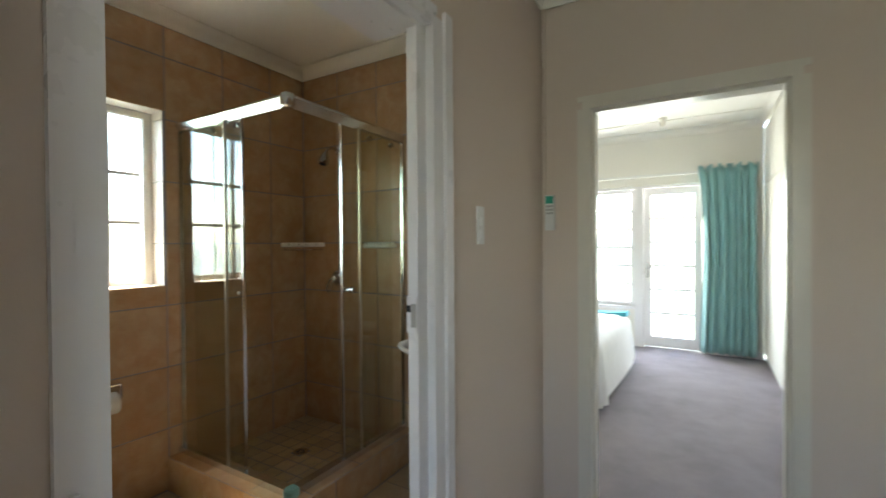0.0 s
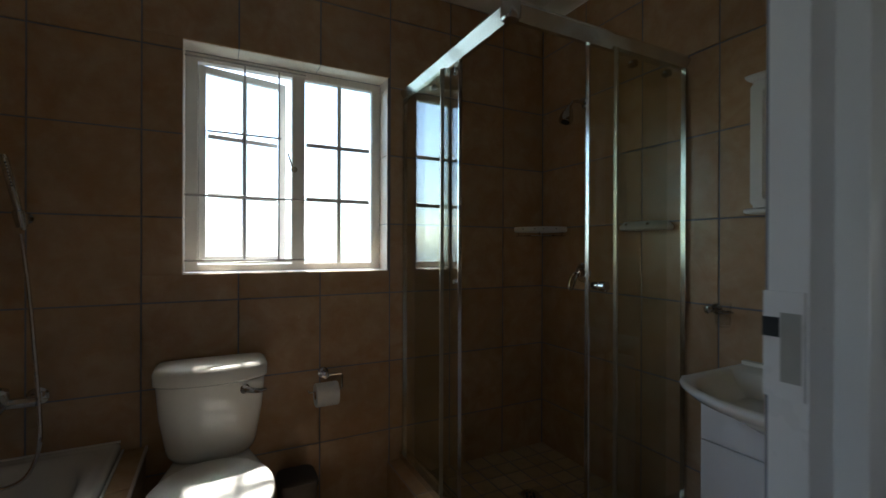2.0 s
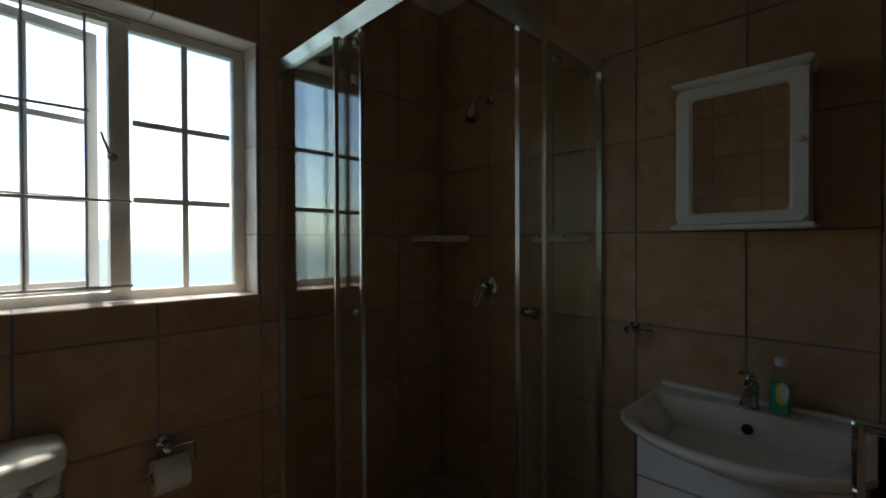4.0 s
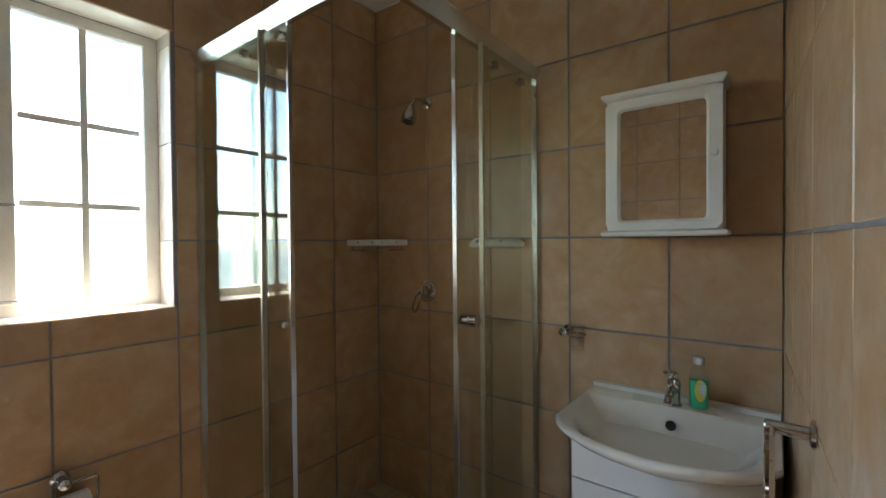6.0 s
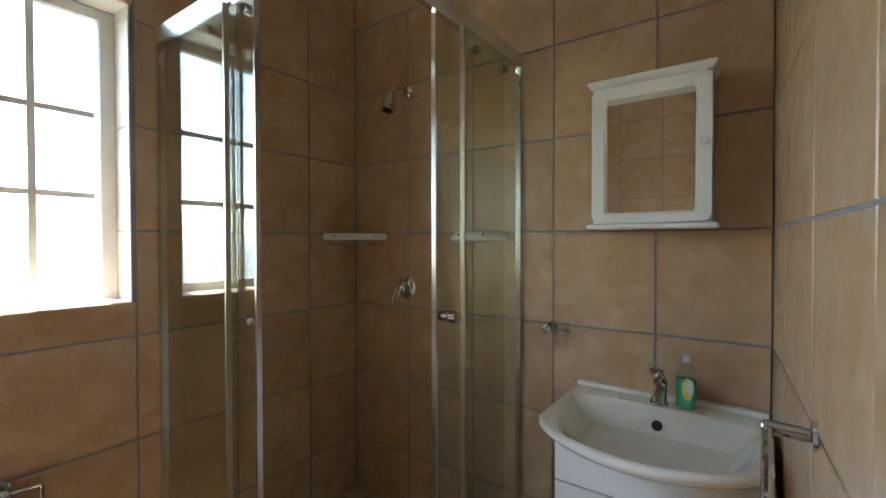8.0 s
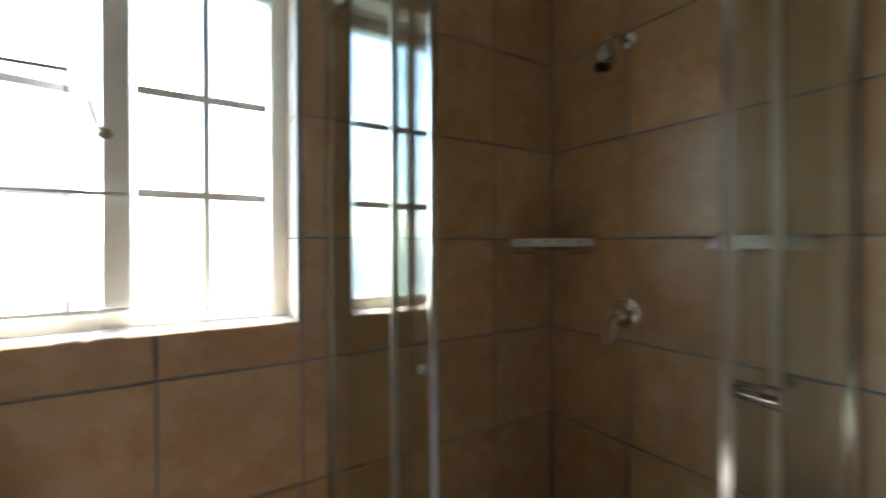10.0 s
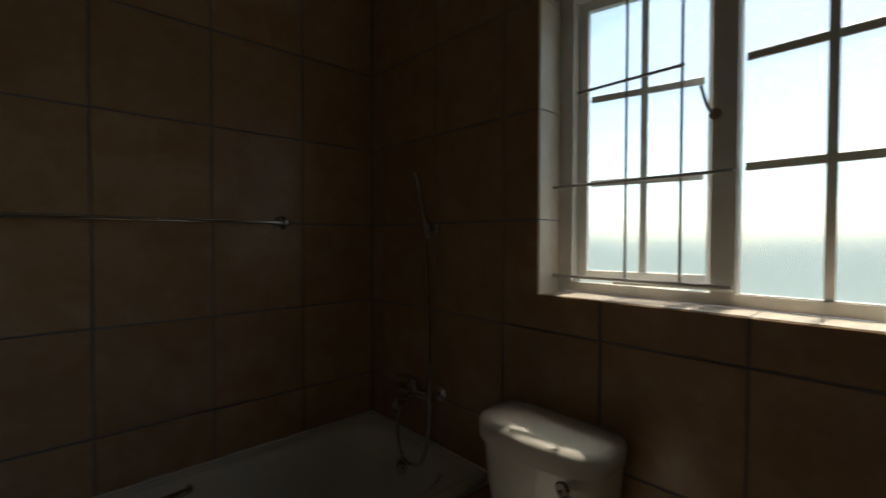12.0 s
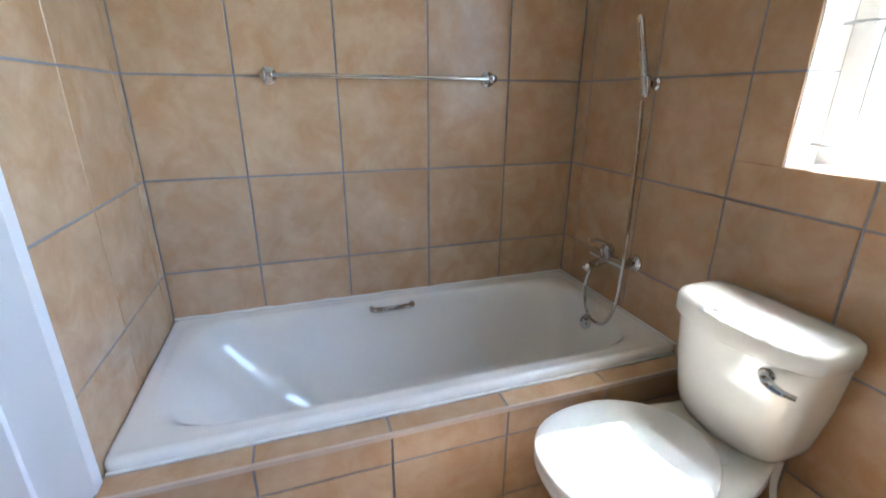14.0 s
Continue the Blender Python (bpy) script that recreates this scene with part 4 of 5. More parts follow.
part("paper", bm, PAPER, roll)
bm = bmesh.new()
turned(bm, (-1.333, -0.060, 0.578), (1, 0, 0), [(0, 0.0195), (0.100, 0.0195)], 18)
part("core", bm, WOOD_RAW, roll, "brown cardboard core")

binn = thing("waste_bin", (-1.40, -0.13, 0), "small grey plastic pedal bin beside the toilet", "waste bin")
bm = bmesh.new()
loft(bm, [rounded(-1.42, -0.13, 0.075 * s, 0.085 * s, z, 4, 32) for s, z in ((0.85, 0.0), (0.9, 0.02), (1.0, 0.24), (1.0, 0.25))])
part("body", bm, BIN_GREY, binn)
bm = bmesh.new()
loft(bm, [rounded(-1.42, -0.13, 0.08 * s, 0.09 * s, z, 4, 32) for s, z in ((1, 0.251), (1.02, 0.262), (0.97, 0.275), (0.7, 0.282))])
part("lid", bm, BIN_GREY, binn)
part("label", boxes((-1.45, -1.39, -0.2165, -0.2145, 0.10, 0.16)), PAPER, binn, "pale label")


# ---- vanity ----
vanity = thing("vanity_unit", (-0.17, -1.39, 0), "white foil-faced vanity cabinet under the basin", "vanity cabinet")
VY0, VY1, VX = -1.655, -1.150, -0.30
part("body", boxes((VX + 0.018, -0.002, VY0, VY1, 0.08, 0.735)), MDF, vanity, bevel=0.002)
part("plinth", boxes((VX + 0.05, -0.002, VY0 + 0.01, VY1 - 0.01, 0.0, 0.08)), MDF, vanity)
part("drawer_front", boxes((VX, VX + 0.017, VY0 + 0.001, VY1 - 0.001, 0.612, 0.735)), MDF, vanity, bevel=0.002)
ym = (VY0 + VY1) / 2
for a, b in ((VY0 + 0.001, ym - 0.0015), (ym + 0.0015, VY1 - 0.001)):
    d = part("door", boxes((VX, VX + 0.017, a, b, 0.085, 0.607)), MDF, vanity, bevel=0.002)
    bm = bmesh.new()
    yy = b - 0.03 if a < ym - 0.1 else a + 0.03
    turned(bm, (VX, yy, 0.55), (-1, 0, 0), [(0, 0.007), (0.012, 0.006), (0.018, 0.013), (0.024, 0.010)], 14)
    part("knob", bm, CHROME, d)

basin = thing("wash_basin", (-0.2, -1.386, 0.735), "white porcelain bow-fronted wash basin", "wash basin")
CY = -1.398
HWB = 0.271


def basin_edge(s, k, z, n=60):
    """Bow-fronted outline: s scales it towards the bowl, k its depth."""
    out = []
    m = n // 2
    for i in range(m):                                   # bowed front from one corner to the other
        u = -1 + 2 * i / (m - 1)
        bow = math.cos(u * math.pi / 2) ** 0.62 if abs(u) < 1 else 0.0
        out.append((-(0.372 * k + 0.138 * k * bow), CY + u * HWB * s, z))
    for i in range(n - m):
        u = 1 - 2 * i / (n - m - 1)
        out.append((-0.004 if k >= 0.93 else -0.004 - (1 - k) * 0.25, CY + u * HWB * s, z))
    return out


bm = bmesh.new()
N = 60


def bowl_outline(hy, x0, x1, z, p, n=60):
    """Bowl outline whose points run alongside those of basin_edge."""
    out = []
    m = n // 2
    for i in range(m):
        u = -1 + 2 * i / (m - 1)
        w = (1 - abs(u) ** p) ** (1 / p)
        out.append((x1 + (x0 - x1) * w, CY + u * hy, z))
    for i in range(n - m):
        u = 1 - 2 * i / (n - m - 1)
        w = 0.16 * (1 - abs(u) ** p) ** (1 / p)
        out.append((x1 + (x0 - x1) * -w * 0.4, CY + u * hy, z))
    return out


loft(bm, [basin_edge(0.74, 0.60, 0.737), basin_edge(0.80, 0.75, 0.752), basin_edge(0.93, 0.94, 0.775), basin_edge(0.99, 0.995, 0.800), basin_edge(1, 1, 0.810), basin_edge(0.992, 0.99, 0.818), basin_edge(0.97, 0.965, 0.817),
          bowl_outline(0.258, -0.492, -0.118, 0.815, 2.7), bowl_outline(0.250, -0.482, -0.120, 0.806, 2.6), bowl_outline(0.228, -0.448, -0.128, 0.775, 2.5), bowl_outline(0.195, -0.40, -0.140, 0.738, 2.4), bowl_outline(0.145, -0.345, -0.165, 0.706, 2.2), bowl_outline(0.085, -0.30, -0.20, 0.693, 2.1), bowl_outline(0.04, -0.27, -0.22, 0.690, 2)])
part("bowl", bm, PORCELAIN, basin, angle=70)
part("upstand", boxes((-0.028, -0.002, CY - HWB + 0.002, CY + HWB - 0.002, 0.806, 0.830)), PORCELAIN, basin, bevel=0.006)
# no hole is cut: a black disc gives the overflow its dark inside
bm = bmesh.new()
turned(bm, (-0.126, CY, 0.768), (-1, 0, 0.35), [(0, 0.015), (0.003, 0.015), (0.005, 0.012)], 18)
part("overflow_ring", bm, BLACK, basin, "black disc imitating the dark overflow hole")
bm = bmesh.new()
turned(bm, (-0.25, CY, 0.690), (0, 0, 1), [(0, 0.022), (0.004, 0.022), (0.006, 0.016)], 18)
part("waste", bm, CHROME, basin, "chrome waste")

btap = thing("basin_mixer", (-0.075, CY, 0.818), "small chrome basin mixer tap", "basin tap")
bm = bmesh.new()
turned(bm, (-0.075, CY, 0.816), (0, 0, 1), [(0, 0.024), (0.005, 0.024), (0.01, 0.020), (0.055, 0.019), (0.065, 0.021), (0.082, 0.018), (0.088, 0.01)], 22)
part("body", bm, CHROME, btap)
bm = bmesh.new()
tube(bm, arc([(-0.078, CY, 0.866), (-0.12, CY, 0.872), (-0.165, CY, 0.860), (-0.175, CY, 0.848)]), [0.014] * 8 + [0.0125] * 8 + [0.012] * 9)
part("spout", bm, CHROME, btap)
bm = bmesh.new()
tube(bm, arc([(-0.072, CY, 0.898), (-0.085, CY + 0.002, 0.918), (-0.12, CY + 0.006, 0.932), (-0.155, CY + 0.01, 0.938)]), [0.014] * 8 + [0.009] * 8 + [0.0065] * 9)
part("lever", bm, CHROME, btap)

soap = thing("soap_bottle", (-0.062, -1.466, 0.818), "clear plastic bottle half full of green hand soap", "soap bottle")
SX, SY = -0.062, -1.466
bm = bmesh.new()
loft(bm, [rounded(SX, SY, a * 0.9, b * 0.84, z, 2.6, 28) for a, b, z in ((0.018, 0.026, 0.8185), (0.021, 0.030, 0.822), (0.022, 0.031, 0.87), (0.022, 0.031, 0.915), (0.020, 0.027, 0.935), (0.012, 0.014, 0.950), (0.011, 0.012, 0.957))])
part("bottle", bm, BOTTLE, soap, "clear plastic body")
bm = bmesh.new()
loft(bm, [rounded(SX, SY, a * 0.9, b * 0.84, z, 2.6, 28) for a, b, z in ((0.017, 0.025, 0.820), (0.0205, 0.0295, 0.823), (0.0215, 0.0305, 0.870), (0.0215, 0.0305, 0.905))])
part("liquid", bm, GREEN, soap, "green liquid soap")
bm = bmesh.new()
loft(bm, [rounded(SX, SY, 0.015, 0.015, z, 2, 20) for z in (0.956, 0.976)])
part("cap", bm, PLASTIC, soap, "white screw cap", bevel=0.002)
bm = bmesh.new()
ring = []
for side in (0.0, 0.0008):
    ring.append([(SX - 0.0200 - side, SY - 0.006 + 0.015 * math.cos(2 * math.pi * k / 24), 0.878 + 0.033 * math.sin(2 * math.pi * k / 24)) for k in range(24)])
loft(bm, ring)
lab = part("label", bm, YELLOW, soap, "yellow oval label")
bm = bmesh.new()
loft(bm, [[(SX - 0.0208 - side, SY - 0.012 + 0.0105 * math.cos(2 * math.pi * k / 24), 0.884 + 0.024 * math.sin(2 * math.pi * k / 24)) for k in range(24)] for side in (0.0, 0.0006)])
part("label_field", bm, PALE_GREEN, lab, "pale green label field")
part("label_text", boxes(*[(SX - 0.0222, SX - 0.0212, SY - 0.016, SY + 0.004 - 0.003 * k, 0.890 - 0.008 * k, 0.893 - 0.008 * k) for k in range(3)]), PLASTIC, lab, "white lettering bars")

cab = thing("mirror_cabinet", (-0.06, -1.364, 1.36), "white wall cabinet with mirrored door and small knob", "mirror cabinet")
CA, CB = -1.532, -1.202
part("body", boxes((-0.10, -0.002, CA, CB, 1.372, 1.797)), MDF, cab, bevel=0.002)
bm = bmesh.new()
loft(bm, [[(-x, CA - e, z), (-0.002, CA - e, z), (-0.002, CB + e, z), (-x, CB + e, z)] for x, e, z in ((0.118, 0.001, 1.798), (0.126, 0.007, 1.804), (0.131, 0.011, 1.810), (0.131, 0.011, 1.817), (0.124, 0.004, 1.821))])
part("cornice", bm, MDF, cab, smooth=False)
bm = bmesh.new()
loft(bm, [[(-x, CA - e, z), (-0.002, CA - e, z), (-0.002, CB + e, z), (-x, CB + e, z)] for x, e, z in ((0.128, 0.008, 1.353), (0.133, 0.013, 1.357), (0.133, 0.013, 1.366), (0.124, 0.004, 1.371))])
part("base_board", bm, MDF, cab, smooth=False)
MA, MB, MZ0, MZ1 = -1.490, -1.247, 1.405, 1.760


def door_ring(dy, dz, x, arch, n=72):
    """A rectangle whose inner corners are rounded."""
    cy2, cz2 = (MA + MB) / 2, (MZ0 + MZ1) / 2
    hy2, hz2 = (MB - MA) / 2 + dy, (MZ1 - MZ0) / 2 + dz
    return [(x, cy2 + hy2 * math.copysign(abs(math.cos(a)) ** (2 / arch), math.cos(a)), cz2 + hz2 * math.copysign(abs(math.sin(a)) ** (2 / arch), math.sin(a))) for a in (2 * math.pi * (i + 0.5) / n for i in range(n))]


def full_ring(x, n=72):
    out = []
    for i in range(n):
        a = 2 * math.pi * (i + 0.5) / n
        c, s = math.cos(a), math.sin(a)
        k = 1 / max(abs(c), abs(s))
        out.append((x, (CA + CB) / 2 + (CB - CA) / 2 * c * k, 1.5845 + 0.2115 * s * k))
    return out


bm = bmesh.new()
loft(bm, [full_ring(-0.101), full_ring(-0.118), door_ring(0.008, 0.008, -0.118, 26), door_ring(0, 0, -0.106, 26)], True, False)
cdoor = part("door", bm, MDF, cab, smooth=False)
bm = bmesh.new()
loft(bm, [door_ring(0.004, 0.004, -0.1065, 26), door_ring(0.004, 0.004, -0.1045, 26)])
part("mirror", bm, MIRROR, cdoor, "mirror glass", smooth=False)
bm = bmesh.new()
turned(bm, (-0.118, CA + 0.018, 1.592), (-1, 0, 0), [(0, 0.006), (0.010, 0.005), (0.016, 0.011), (0.024, 0.009), (0.026, 0.004)], 16)
part("knob", bm, PLASTIC, cdoor, "small white knob")

brush = thing("tumbler_holder", (-0.001, -1.026, 1.003), "chrome bracket holding a glass tumbler", "tumbler holder")
bm = bmesh.new()
rail_post(bm, -0.001, -1.026, 1.003, (-1, 0, 0), 0.02)
tube(bm, [(-0.055, -1.026 - 0.02, 1.0), (-0.055, -1.045, 1.0)], 0.004, 8)
tube(bm, [(-0.055 + 0.032 * math.cos(2 * math.pi * k / 24), -1.078 + 0.032 * math.sin(2 * math.pi * k / 24), 1.0) for k in range(24)], 0.003, 8, True)
part("bracket", bm, CHROME, brush)
glass_cup = thing("tumbler", (-0.055, -1.078, 0.95), "clear glass tumbler in a chrome ring", "tumbler")
bm = bmesh.new()
turned(bm, (-0.055, -1.078, 0.945), (0, 0, 1), [(0, 0.022), (0.004, 0.025), (0.09, 0.0285), (0.09, 0.0265), (0.012, 0.023), (0.01, 0.005)], 24)
part("cup", bm, TUMBLER, glass_cup)

TRX, TRY, TRZ = -0.665, -1.7075, 1.012
ring = thing("towel_ring", (TRX, TRY, TRZ), "chrome towel ring on the tiles beside the basin", "towel ring")
bm = bmesh.new()
turned(bm, (TRX, TRY, TRZ), (0.05, 1, 0), [(0, 0.024), (0.006, 0.024), (0.009, 0.0115), (0.066, 0.0115), (0.070, 0.009)], 18)
part("wall_mount", bm, CHROME, ring)
bm = bmesh.new()
tube(bm, [(TRX + 0.006 + 0.07 * math.sin(2 * math.pi * k / 40), TRY + 0.062, TRZ - 0.085 + 0.085 * math.cos(2 * math.pi * k / 40)) for k in range(40)], 0.0075, 8, True)
part("ring", bm, CHROME, ring)

# ---- hall ----
switch = thing("light_switch", (-0.891, YH, 1.40), "white plastic light switch with two rockers", "light switch")
part("plate", boxes((-0.915, -0.867, YH - 0.008, YH - 0.0005, 1.337, 1.466)), PLASTIC, switch, bevel=0.003)
for z in (1.415, 1.372):
    part("rocker", boxes((-0.900, -0.882, YH - 0.013, YH - 0.0075, z - 0.014, z + 0.014)), PLASTIC, switch, bevel=0.002)
keypad = thing("alarm_keypad", (XH, -1.90, 1.48), "white and teal alarm keypad in the hall corner", "alarm keypad")
part("body", boxes((XH - 0.024, XH - 0.0005, -1.922, -1.880, 1.400, 1.565)), PLASTIC, keypad, bevel=0.004)
part("screen", boxes((XH - 0.026, XH - 0.0235, -1.919, -1.883, 1.525, 1.560)), KEY_GREEN, keypad, "teal display band", bevel=0.0008)
for r in range(3):
    for c in range(3):
        part("key", boxes((XH - 0.026, XH - 0.0235, -1.918 + 0.012 * c, -1.910 + 0.012 * c, 1.475 + 0.016 * r, 1.485 + 0.016 * r)), IRON, keypad, "small grey key")
part("flap", boxes((XH - 0.030, XH - 0.0235, -1.921, -1.881, 1.402, 1.462)), PLASTIC, keypad, bevel=0.003)
conduit = solid("wall_conduit", boxes((XH - 0.014, XH - 0.0005, YH - 0.020, YH - 0.004, 1.56, 2.445)), CREAM, "cream-painted cable duct in the hall corner", "cable duct", bevel=0.003)
# invented window, out of view, to go with the hall's fill lamp
window_hall_added = thing("window_2_added", (-4.45, -3.0, 0.9), "plain glazed window added unseen at the hall's end to admit light", "window", "", "structure")
part("window_frame", boxes((-4.52, -4.47, -3.5, -3.45, 0.9, 2.1), (-4.52, -4.47, -2.55, -2.5, 0.9, 2.1), (-4.52, -4.47, -3.45, -2.55, 0.9, 0.95), (-4.52, -4.47, -3.45, -2.55, 2.05, 2.1)), STEEL_PAINT, window_hall_added, bevel=0.003)
pane = part("pane", boxes((-4.498, -4.494, -3.45, -2.55, 0.95, 2.05)), CLEAR, window_hall_added)
pane.visible_shadow = False
solid("baseboard_hall", boxes((L1 + 0.03, XH - 0.012, YH - 0.012, YH - 0.0005, 0.0, 0.07), (XH - 0.012, XH - 0.0005, BY1 + 0.06, YH - 0.0005, 0.0, 0.07), (XH - 0.012, XH - 0.0005, -4.0, BY0 - 0.06, 0.0, 0.07)), GLOSS, "white painted hall skirting", "baseboard", "structure", bevel=0.003)

# ---- bedroom ----
def ladder_glazing(name, label, y0, y1, z0, z1, rails, border, bottom):
    w = thing(name, (BX1 + 0.07, (y0 + y1) / 2, z0), label, "window" if "window" in name else "door", "", "structure")
    x0, x1 = BX1 + 0.05, BX1 + 0.09
    part("frame", boxes((x0, x1, y0, y0 + border, z0, z1), (x0, x1, y1 - border, y1, z0, z1), (x0, x1, y0 + border, y1 - border, z0, z0 + bottom), (x0, x1, y0 + border, y1 - border, z1 - border, z1)), GLOSS, w, bevel=0.004)
    a, b = z0 + bottom, z1 - border
    step = (b - a) / rails
    for k in range(1, rails):
        part("glazing_bar", boxes((x0 + 0.006, x1 - 0.006, y0 + border, y1 - border, a + step * k - 0.012, a + step * k + 0.012)), GLOSS, w, bevel=0.002)
    for k in range(rails):
        g = part("pane", boxes((x0 + 0.016, x0 + 0.02, y0 + border, y1 - border, a + step * k, a + step * (k + 1))), CLEAR, w)
        g.visible_shadow = False
    return w


glazed = ladder_glazing("door_3", "white glazed door with six horizontal panes", FD0 + 0.012, FD1 - 0.012, 0.015, FH, 6, 0.085, 0.13)
lever_set(glazed, BX1 + 0.05, FD1 - 0.055, 1.02, (-1, 0, 0), (0, -1, 0))
ladder_glazing("window_3", "white-painted bedroom window with horizontal panes", FW0 + 0.012, -0.80, FWZ, FH, 6, 0.045, 0.05)
ladder_glazing("window_4", "white-painted bedroom window with horizontal panes", -0.795, FW1, FWZ, FH, 6, 0.045, 0.05)
solid("door_post", boxes((BX1 + 0.02, BX1 + 0.12, FD1 - 0.01, FW0 + 0.01, 0.0, FH)), GLOSS, "white painted post between door and window", "door post", "structure", bevel=0.004)
solid("trim_head", boxes((BX1 + 0.02, BX1 + 0.12, FD0, FW1, FH, FH + 0.03)), GLOSS, "white painted head over door and window", "trim", "structure", bevel=0.003)
solid("window_sill", boxes((BX1 - 0.05, BX1 + 0.05, FW0 + 0.012, FW1, FWZ - 0.03, FWZ)), GLOSS, "white painted bedroom window sill", "window sill", "structure", bevel=0.005)

crail = thing("curtain_rail", (BX1 - 0.1, -1.6, 2.17), "white curtain track over the bedroom window", "curtain rail")
part("track", boxes((BX1 - 0.115, BX1 - 0.09, -3.05, BYL - 0.1, 2.155, 2.185)), PLASTIC, crail, bevel=0.003)
for y in (-2.9, -1.7, -0.4):
    part("bracket", boxes((BX1 - 0.10, BX1 - 0.0005, y - 0.01, y + 0.01, 2.160, 2.18)), PLASTIC, crail)
bm = bmesh.new()
cols, rows_n = 150, 26
grid = []
for j in range(rows_n + 1):
    v = j / rows_n
    z = 2.22 - v * 2.17
    line = []
    for i in range(cols + 1):
        u = i / cols
        spread = 1.0 - 0.06 * math.sin(math.pi * min(1, v * 1.2))
        y = -2.49 - 0.55 * ((u - 0.5) * spread + 0.5) - 0.02 * math.sin(3 * v)
        fold = 0.038 * math.sin(u * 44 + 1.3 * math.sin(u * 9) + 0.5 * v) * (0.45 + 0.55 * min(1, v * 3)) + 0.014 * math.sin(u * 97 + 2 * v)
        if v < 0.06:
            fold += 0.016 * math.sin(u * 130)
            y += 0.03 * (0.5 - u)
        line.append(bm.verts.new((BX1 - 0.14 + fold, y, z + (0.022 * math.sin(u * 38) + 0.010 * math.sin(u * 90)) * (1 if j == 0 else 0))))
    grid.append(line)
for j in range(rows_n):
    for i in range(cols):
        bm.faces.new((grid[j][i], grid[j][i + 1], grid[j + 1][i + 1], grid[j + 1][i]))
curtain = solid("curtain", bm, TEAL, "gathered teal cotton curtain drawn beside the glazed door", "curtain", angle=80)
cs = curtain.modifiers.new("cloth", "SOLIDIFY")
cs.thickness = 0.003

bed = thing("bed", (2.1, -1.1, 0), "bed made up with white linen and ruffled valance", "bed")
bm = bmesh.new()
N = 80
def bed_ring(grow, z, wave=0.0):
    out = []
    for (x, y, _) in rounded(2.15, -1.12, 1.0 + grow, 0.72 + grow, z, 9, N):
        k = len(out)
        w = wave * math.sin(k * 1.7 + math.sin(k * 0.6))
        out.append((x + w * (1 if abs(x - 2.15) > 0.9 else 0.2) * (1 if x > 2.15 else -1), y + w * (1 if y > -1.12 else -1), z))
    return out
loft(bm, [bed_ring(0.035, 0.07, 0.024), bed_ring(0.022, 0.25, 0.020), bed_ring(0.003, 0.42, 0.012), bed_ring(0.0, 0.47, 0.006), bed_ring(-0.03, 0.52), bed_ring(-0.12, 0.55), bed_ring(-0.4, 0.56)])
part("duvet", bm, LINEN, bed, angle=80)
part("base", boxes((1.22, 3.08, -1.78, -0.46, 0.0, 0.2)), BLACK, bed, "dark bed base")
bm = bmesh.new()
loft(bm, [[(x, y, z + 0.012 * math.sin(y * 9)) for x, y, z in ((2.85, yy, 0.53), (3.10, yy, 0.50), (3.10, yy, 0.56), (2.85, yy, 0.575))] for yy in [-1.80 + 0.1 * k for k in range(14)]])
throw = solid("throw", bm, TEAL_THROW, "turquoise folded throw across the bed", "throw")

for k in range(3):
    cup = thing("wardrobe", (1.2 + 0.9 * k, BYR - 0.25, 0), "white built-in wardrobe with plain doors", "wardrobe", "bedroom wardrobes")
    x0 = 0.95 + 0.97 * k
    part("body", boxes((x0, x0 + 0.966, BYR - 0.49, BYR - 0.02, 0.0, 2.63)), WHITE_WALL, cup)
    for a, b in ((x0 + 0.002, x0 + 0.481), (x0 + 0.485, x0 + 0.964)):
        part("door", boxes((a, b, BYR - 0.019, BYR, 0.08, 1.98)), WHITE_WALL, cup, bevel=0.002)
        part("top_door", boxes((a, b, BYR - 0.019, BYR, 1.99, 2.62)), WHITE_WALL, cup, bevel=0.002)
bulb = thing("ceiling_light", (2.6, -2.15, BED_CEILING), "small cream ceiling lamp holder", "ceiling light")
bm = bmesh.new()
turned(bm, (3.2, -2.14, BED_CEILING - 0.001), (0, 0, -1), [(0, 0.045), (0.015, 0.045), (0.02, 0.03), (0.06, 0.03), (0.075, 0.02), (0.09, 0.02)], 18)
part("holder", bm, CREAM_GLOSS, bulb)
solid("baseboard_bedroom", boxes((BX1 - 0.014, BX1 - 0.0005, BYR, FD0, 0.002, 0.08)), GLOSS, "white painted bedroom skirting", "baseboard", "structure", bevel=0.003)

# ---- outdoors ----
random.seed(5)


# ridge of far hills; their haze is only colour
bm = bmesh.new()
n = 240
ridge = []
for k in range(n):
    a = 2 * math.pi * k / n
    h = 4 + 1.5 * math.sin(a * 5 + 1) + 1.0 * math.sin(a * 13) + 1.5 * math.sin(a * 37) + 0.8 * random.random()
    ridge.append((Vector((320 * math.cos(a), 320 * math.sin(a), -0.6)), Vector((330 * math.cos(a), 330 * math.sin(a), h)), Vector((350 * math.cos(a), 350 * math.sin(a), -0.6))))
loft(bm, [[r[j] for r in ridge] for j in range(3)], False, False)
solid("backdrop_hills", bm, HAZE_TINTED_HILL, "low green hills on the horizon, paled in colour to imitate haze", "hills", "structure")

# ---- tiles ----
random.seed(11)
TILE_MESHES = {}


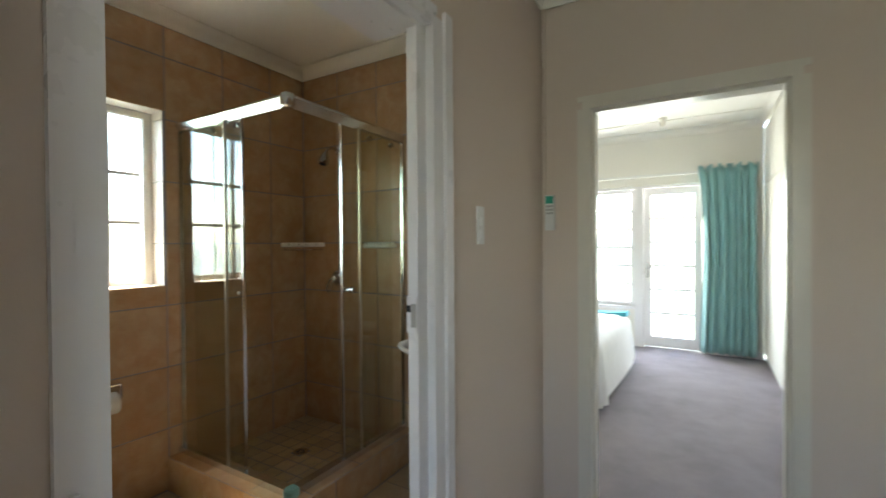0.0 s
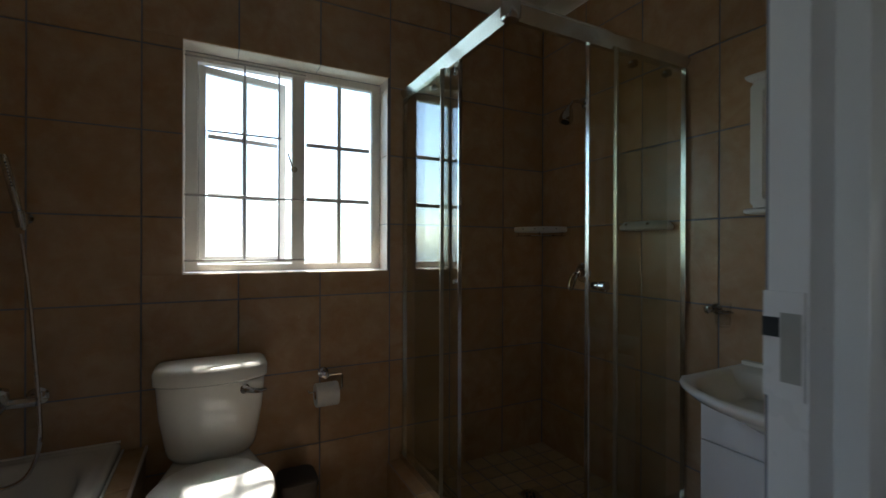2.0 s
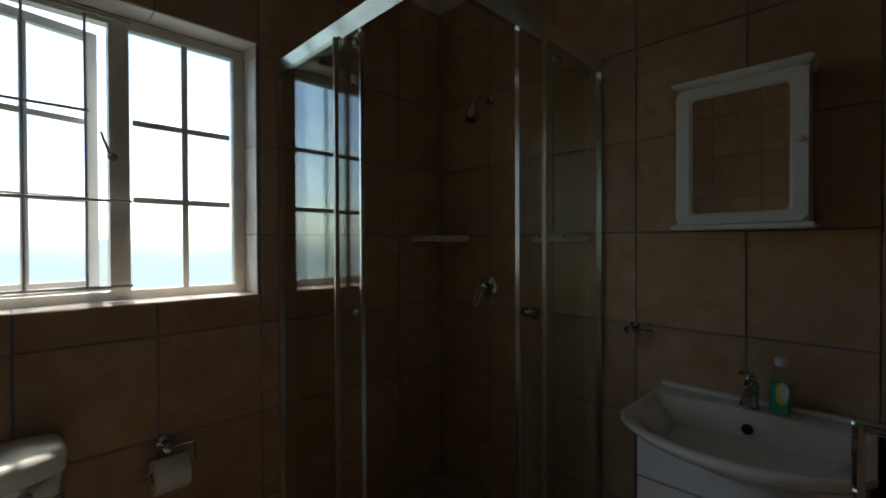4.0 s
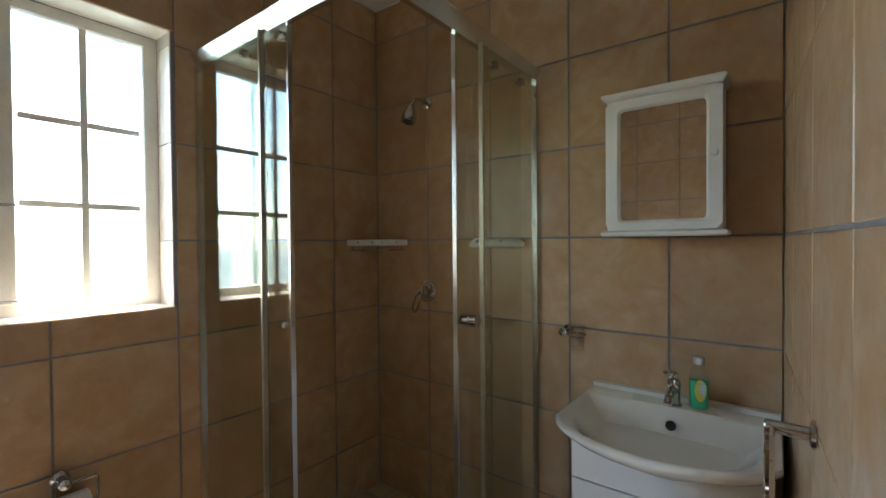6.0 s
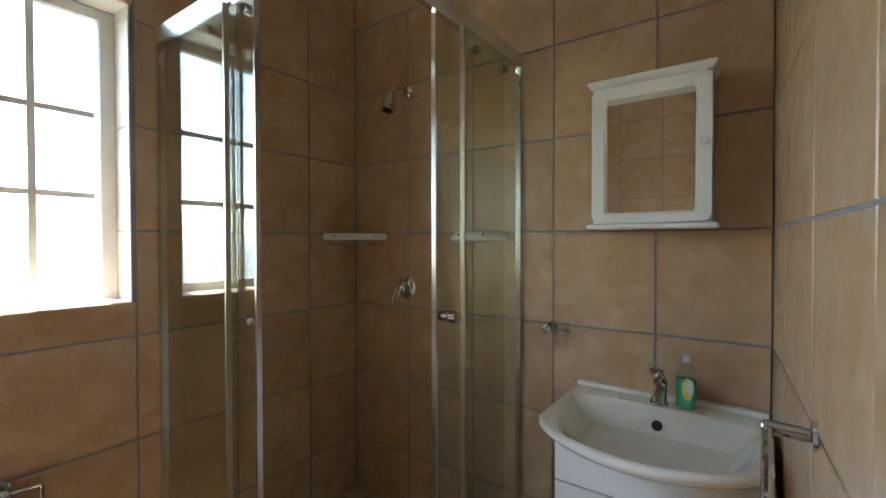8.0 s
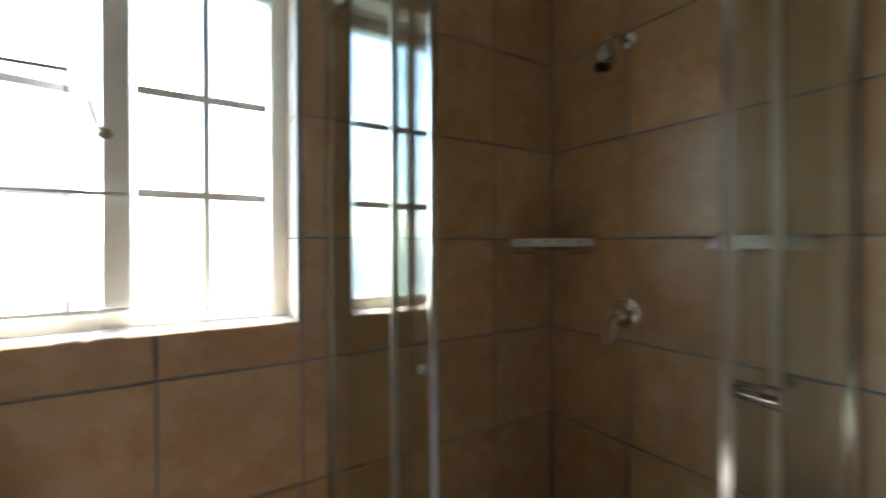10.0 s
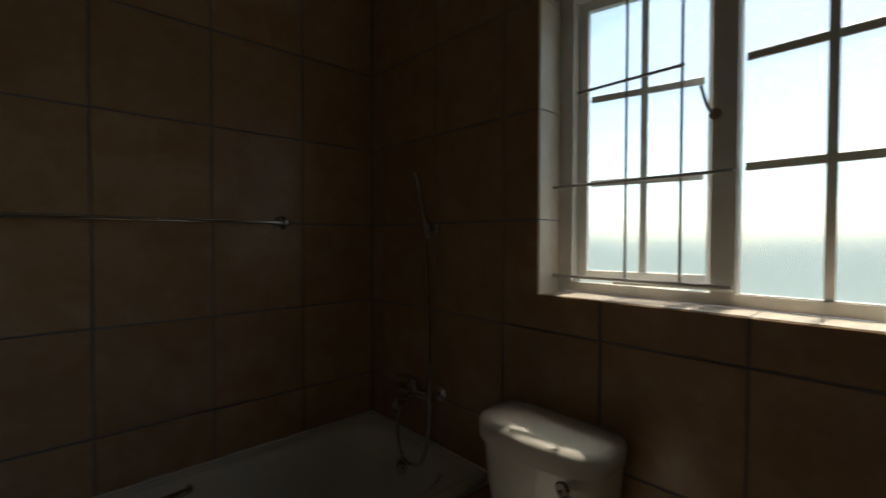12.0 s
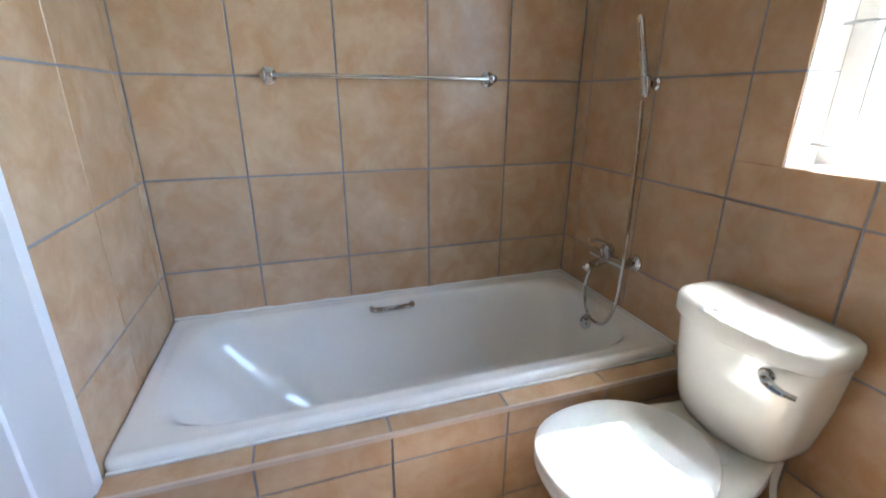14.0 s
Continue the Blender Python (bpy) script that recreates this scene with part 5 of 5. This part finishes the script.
def tile_mesh(w, h, thick, mat):
    key = (round(w, 3), round(h, 3), thick, mat.name)
    if key not in TILE_MESHES:
        e = 0.0014
        bm = bmesh.new()
        loft(bm, [[(0, 0, -thick), (w, 0, -thick), (w, h, -thick), (0, h, -thick)], [(0, 0, -e), (w, 0, -e), (w, h, -e), (0, h, -e)], [(e, e, 0), (w - e, e, 0), (w - e, h - e, 0), (e, h - e, 0)]])
        me = bpy.data.meshes.new("tile")
        bm.to_mesh(me)
        bm.free()
        me.materials.append(mat)
        TILE_MESHES[key] = me
    return TILE_MESHES[key]


def tiling(parent, basis, us, vs, holes=(), mat=None, gap=0.006, thick=0.006, name="tile"):
    """Tiles between the joint lines us and vs in the plane of basis (u, v, outward); tiles are cut round the holes."""
    mat = mat or TILE
    for u0, u1 in zip(us, us[1:]):
        for v0, v1 in zip(vs, vs[1:]):
            a0, a1, b0, b1 = u0 + gap / 2, u1 - gap / 2, v0 + gap / 2, v1 - gap / 2
            rects = [(a0, a1, b0, b1)]
            for h0, h1, k0, k1 in holes:
                cut = []
                for p0, p1, q0, q1 in rects:
                    if p1 <= h0 or p0 >= h1 or q1 <= k0 or q0 >= k1:
                        cut.append((p0, p1, q0, q1))
                        continue
                    if q0 < k0:
                        cut.append((p0, p1, q0, k0))
                    if q1 > k1:
                        cut.append((p0, p1, k1, q1))
                    if p0 < h0:
                        cut.append((p0, h0, max(q0, k0), min(q1, k1)))
                    if p1 > h1:
                        cut.append((h1, p1, max(q0, k0), min(q1, k1)))
                rects = cut
            for p0, p1, q0, q1 in rects:
                if p1 - p0 < 0.012 or q1 - q0 < 0.012:
                    continue
                ob = new(name, tile_mesh(p1 - p0, q1 - q0, thick, mat))
                ob.parent = parent
                tilt = Matrix.Rotation(radians(random.gauss(0, 0.10)), 4, "X") @ Matrix.Rotation(radians(random.gauss(0, 0.10)), 4, "Y")
                c = Matrix.Translation(((p1 - p0) / 2, (q1 - q0) / 2, 0))
                ob.matrix_basis = basis @ Matrix.Translation((p0, q0, random.uniform(-0.0004, 0.0002))) @ c @ tilt @ c.inverted()


def basis(o, u, v):
    u, v = Vector(u), Vector(v)
    n = u.cross(v)
    m = Matrix((u, v, n)).transposed().to_4x4()
    m.translation = o
    return m


ROWS_Z = [0.0] + [P * k for k in range(1, 8)] + [TOP]
COLS_W = [XB, -2.675, -2.320, -1.982, -1.640, -1.300, -0.962, -0.624, -0.284, 0.0]
# window wall: seen from inside, u runs towards -x
tiling(wall_window, basis((0, 0, 0), (1, 0, 0), (0, 0, 1)), COLS_W, ROWS_Z, [(WX0 + 0.001, WX1 - 0.001, WZ0 + 0.001, WZ1 - 0.001)])
tiling(wall_basin, basis((0, 0, 0), (0, -1, 0), (0, 0, 1)), [0.0, 0.339, 0.684, 1.030, 1.372, 1.674], ROWS_Z)
tiling(wall_bath, basis((XB, 0, 0), (0, 1, 0), (0, 0, 1)), [YD, -1.346, -1.010, -0.672, -0.334, 0.0], ROWS_Z)
tiling(wall_door, basis((0, YD, 0), (-1, 0, 0), (0, 0, 1)), [-L0, 2.346, 2.690, -XB], ROWS_Z)
SKEW = Vector((WR, -1.729 + 1.674, 0)).normalized()
tiling(wall_door_right, basis((0, -1.674, 0), SKEW, (0, 0, 1)), [0.0, 0.27, 0.61, 0.95, -WR], ROWS_Z)
# window reveal and sill
D = YF0
tiling(wall_window, basis((0, G, WZ0 + 0.004), (1, 0, 0), (0, 1, 0)), [WX0, -1.640, -1.300, WX1], [0.0, D], (), TRIM, 0.003, 0.004, "sill_tile")
tiling(wall_window, basis((0, D, WZ1 - 0.004), (1, 0, 0), (0, -1, 0)), [WX0, -1.640, -1.300, WX1], [0.0, D - G], (), TRIM, 0.003, 0.004, "reveal_tile")
tiling(wall_window, basis((WX0 + 0.004, G, 0), (0, 1, 0), (0, 0, 1)), [0.0, D - G], [WZ0, 1.352, 1.69, 2.028, WZ1], (), TRIM, 0.003, 0.004, "reveal_tile")
tiling(wall_window, basis((WX1 - 0.004, D, 0), (0, -1, 0), (0, 0, 1)), [0.0, D - G], [WZ0, 1.352, 1.69, 2.028, WZ1], (), TRIM, 0.003, 0.004, "reveal_tile")
# bath apron and ledge
tiling(bath_surround, basis((-1.965, 0, 0), (0, 1, 0), (0, 0, 1)), [YD, -1.346, -1.010, -0.672, -0.334, 0.0], [0.0, 0.13, 0.357, 0.448])
tiling(bath_surround, basis((0, 0, 0.455 + G), (1, 0, 0), (0, 1, 0)), [BX + 0.004, -1.963], [YD, -1.346, -1.010, -0.672, -0.334, 0.0])
# shower kerb and floor
KU = [0.0, 0.338, 0.676, -KY0]
tiling(shower_kerb, basis((KX0 - G, 0, 0), (0, -1, 0), (0, 0, 1)), KU, [0.0, KZ - 0.001])
tiling(shower_kerb, basis((0, KY0 - G, 0), (1, 0, 0), (0, 0, 1)), [KX0, -0.684, -0.339, 0.0], [0.0, KZ - 0.001])
tiling(shower_kerb, basis((KX1 + G, 0, 0), (0, 1, 0), (0, 0, 1)), [KY1, -0.5, -0.16, 0.0], [TRAY, KZ - 0.001])
tiling(shower_kerb, basis((0, KY1 + G, 0), (-1, 0, 0), (0, 0, 1)), [0.0, 0.34, 0.68, -KX1], [TRAY, KZ - 0.001])
tiling(shower_kerb, basis((0, 0, KZ), (1, 0, 0), (0, 1, 0)), [KX0, KX1], [KY0, -0.684, -0.339, 0.0])
tiling(shower_kerb, basis((0, 0, KZ), (1, 0, 0), (0, 1, 0)), [KX1, -0.5, -0.16, 0.0], [KY0, KY1])
tiling(shower_floor, basis((0, 0, TRAY), (1, 0, 0), (0, 1, 0)), [KX1 + 0.1025 * k for k in range(8)] + [0.0], [KY1 + 0.1025 * k for k in range(8)] + [0.0], [(-0.465, -0.375, -0.465, -0.375)], SHOWER_TILE, 0.008)
# bathroom floor
tiling(floor_bathroom, basis((0, 0, 0), (1, 0, 0), (0, 1, 0)), [-1.965, -1.64, -1.30, -0.972, -0.64, -0.30, 0.0], [YD, -1.30, -0.972, -0.64, -0.30, 0.0], [(KX0, 0.0, KY0, 0.0)], FLOOR_TILE)
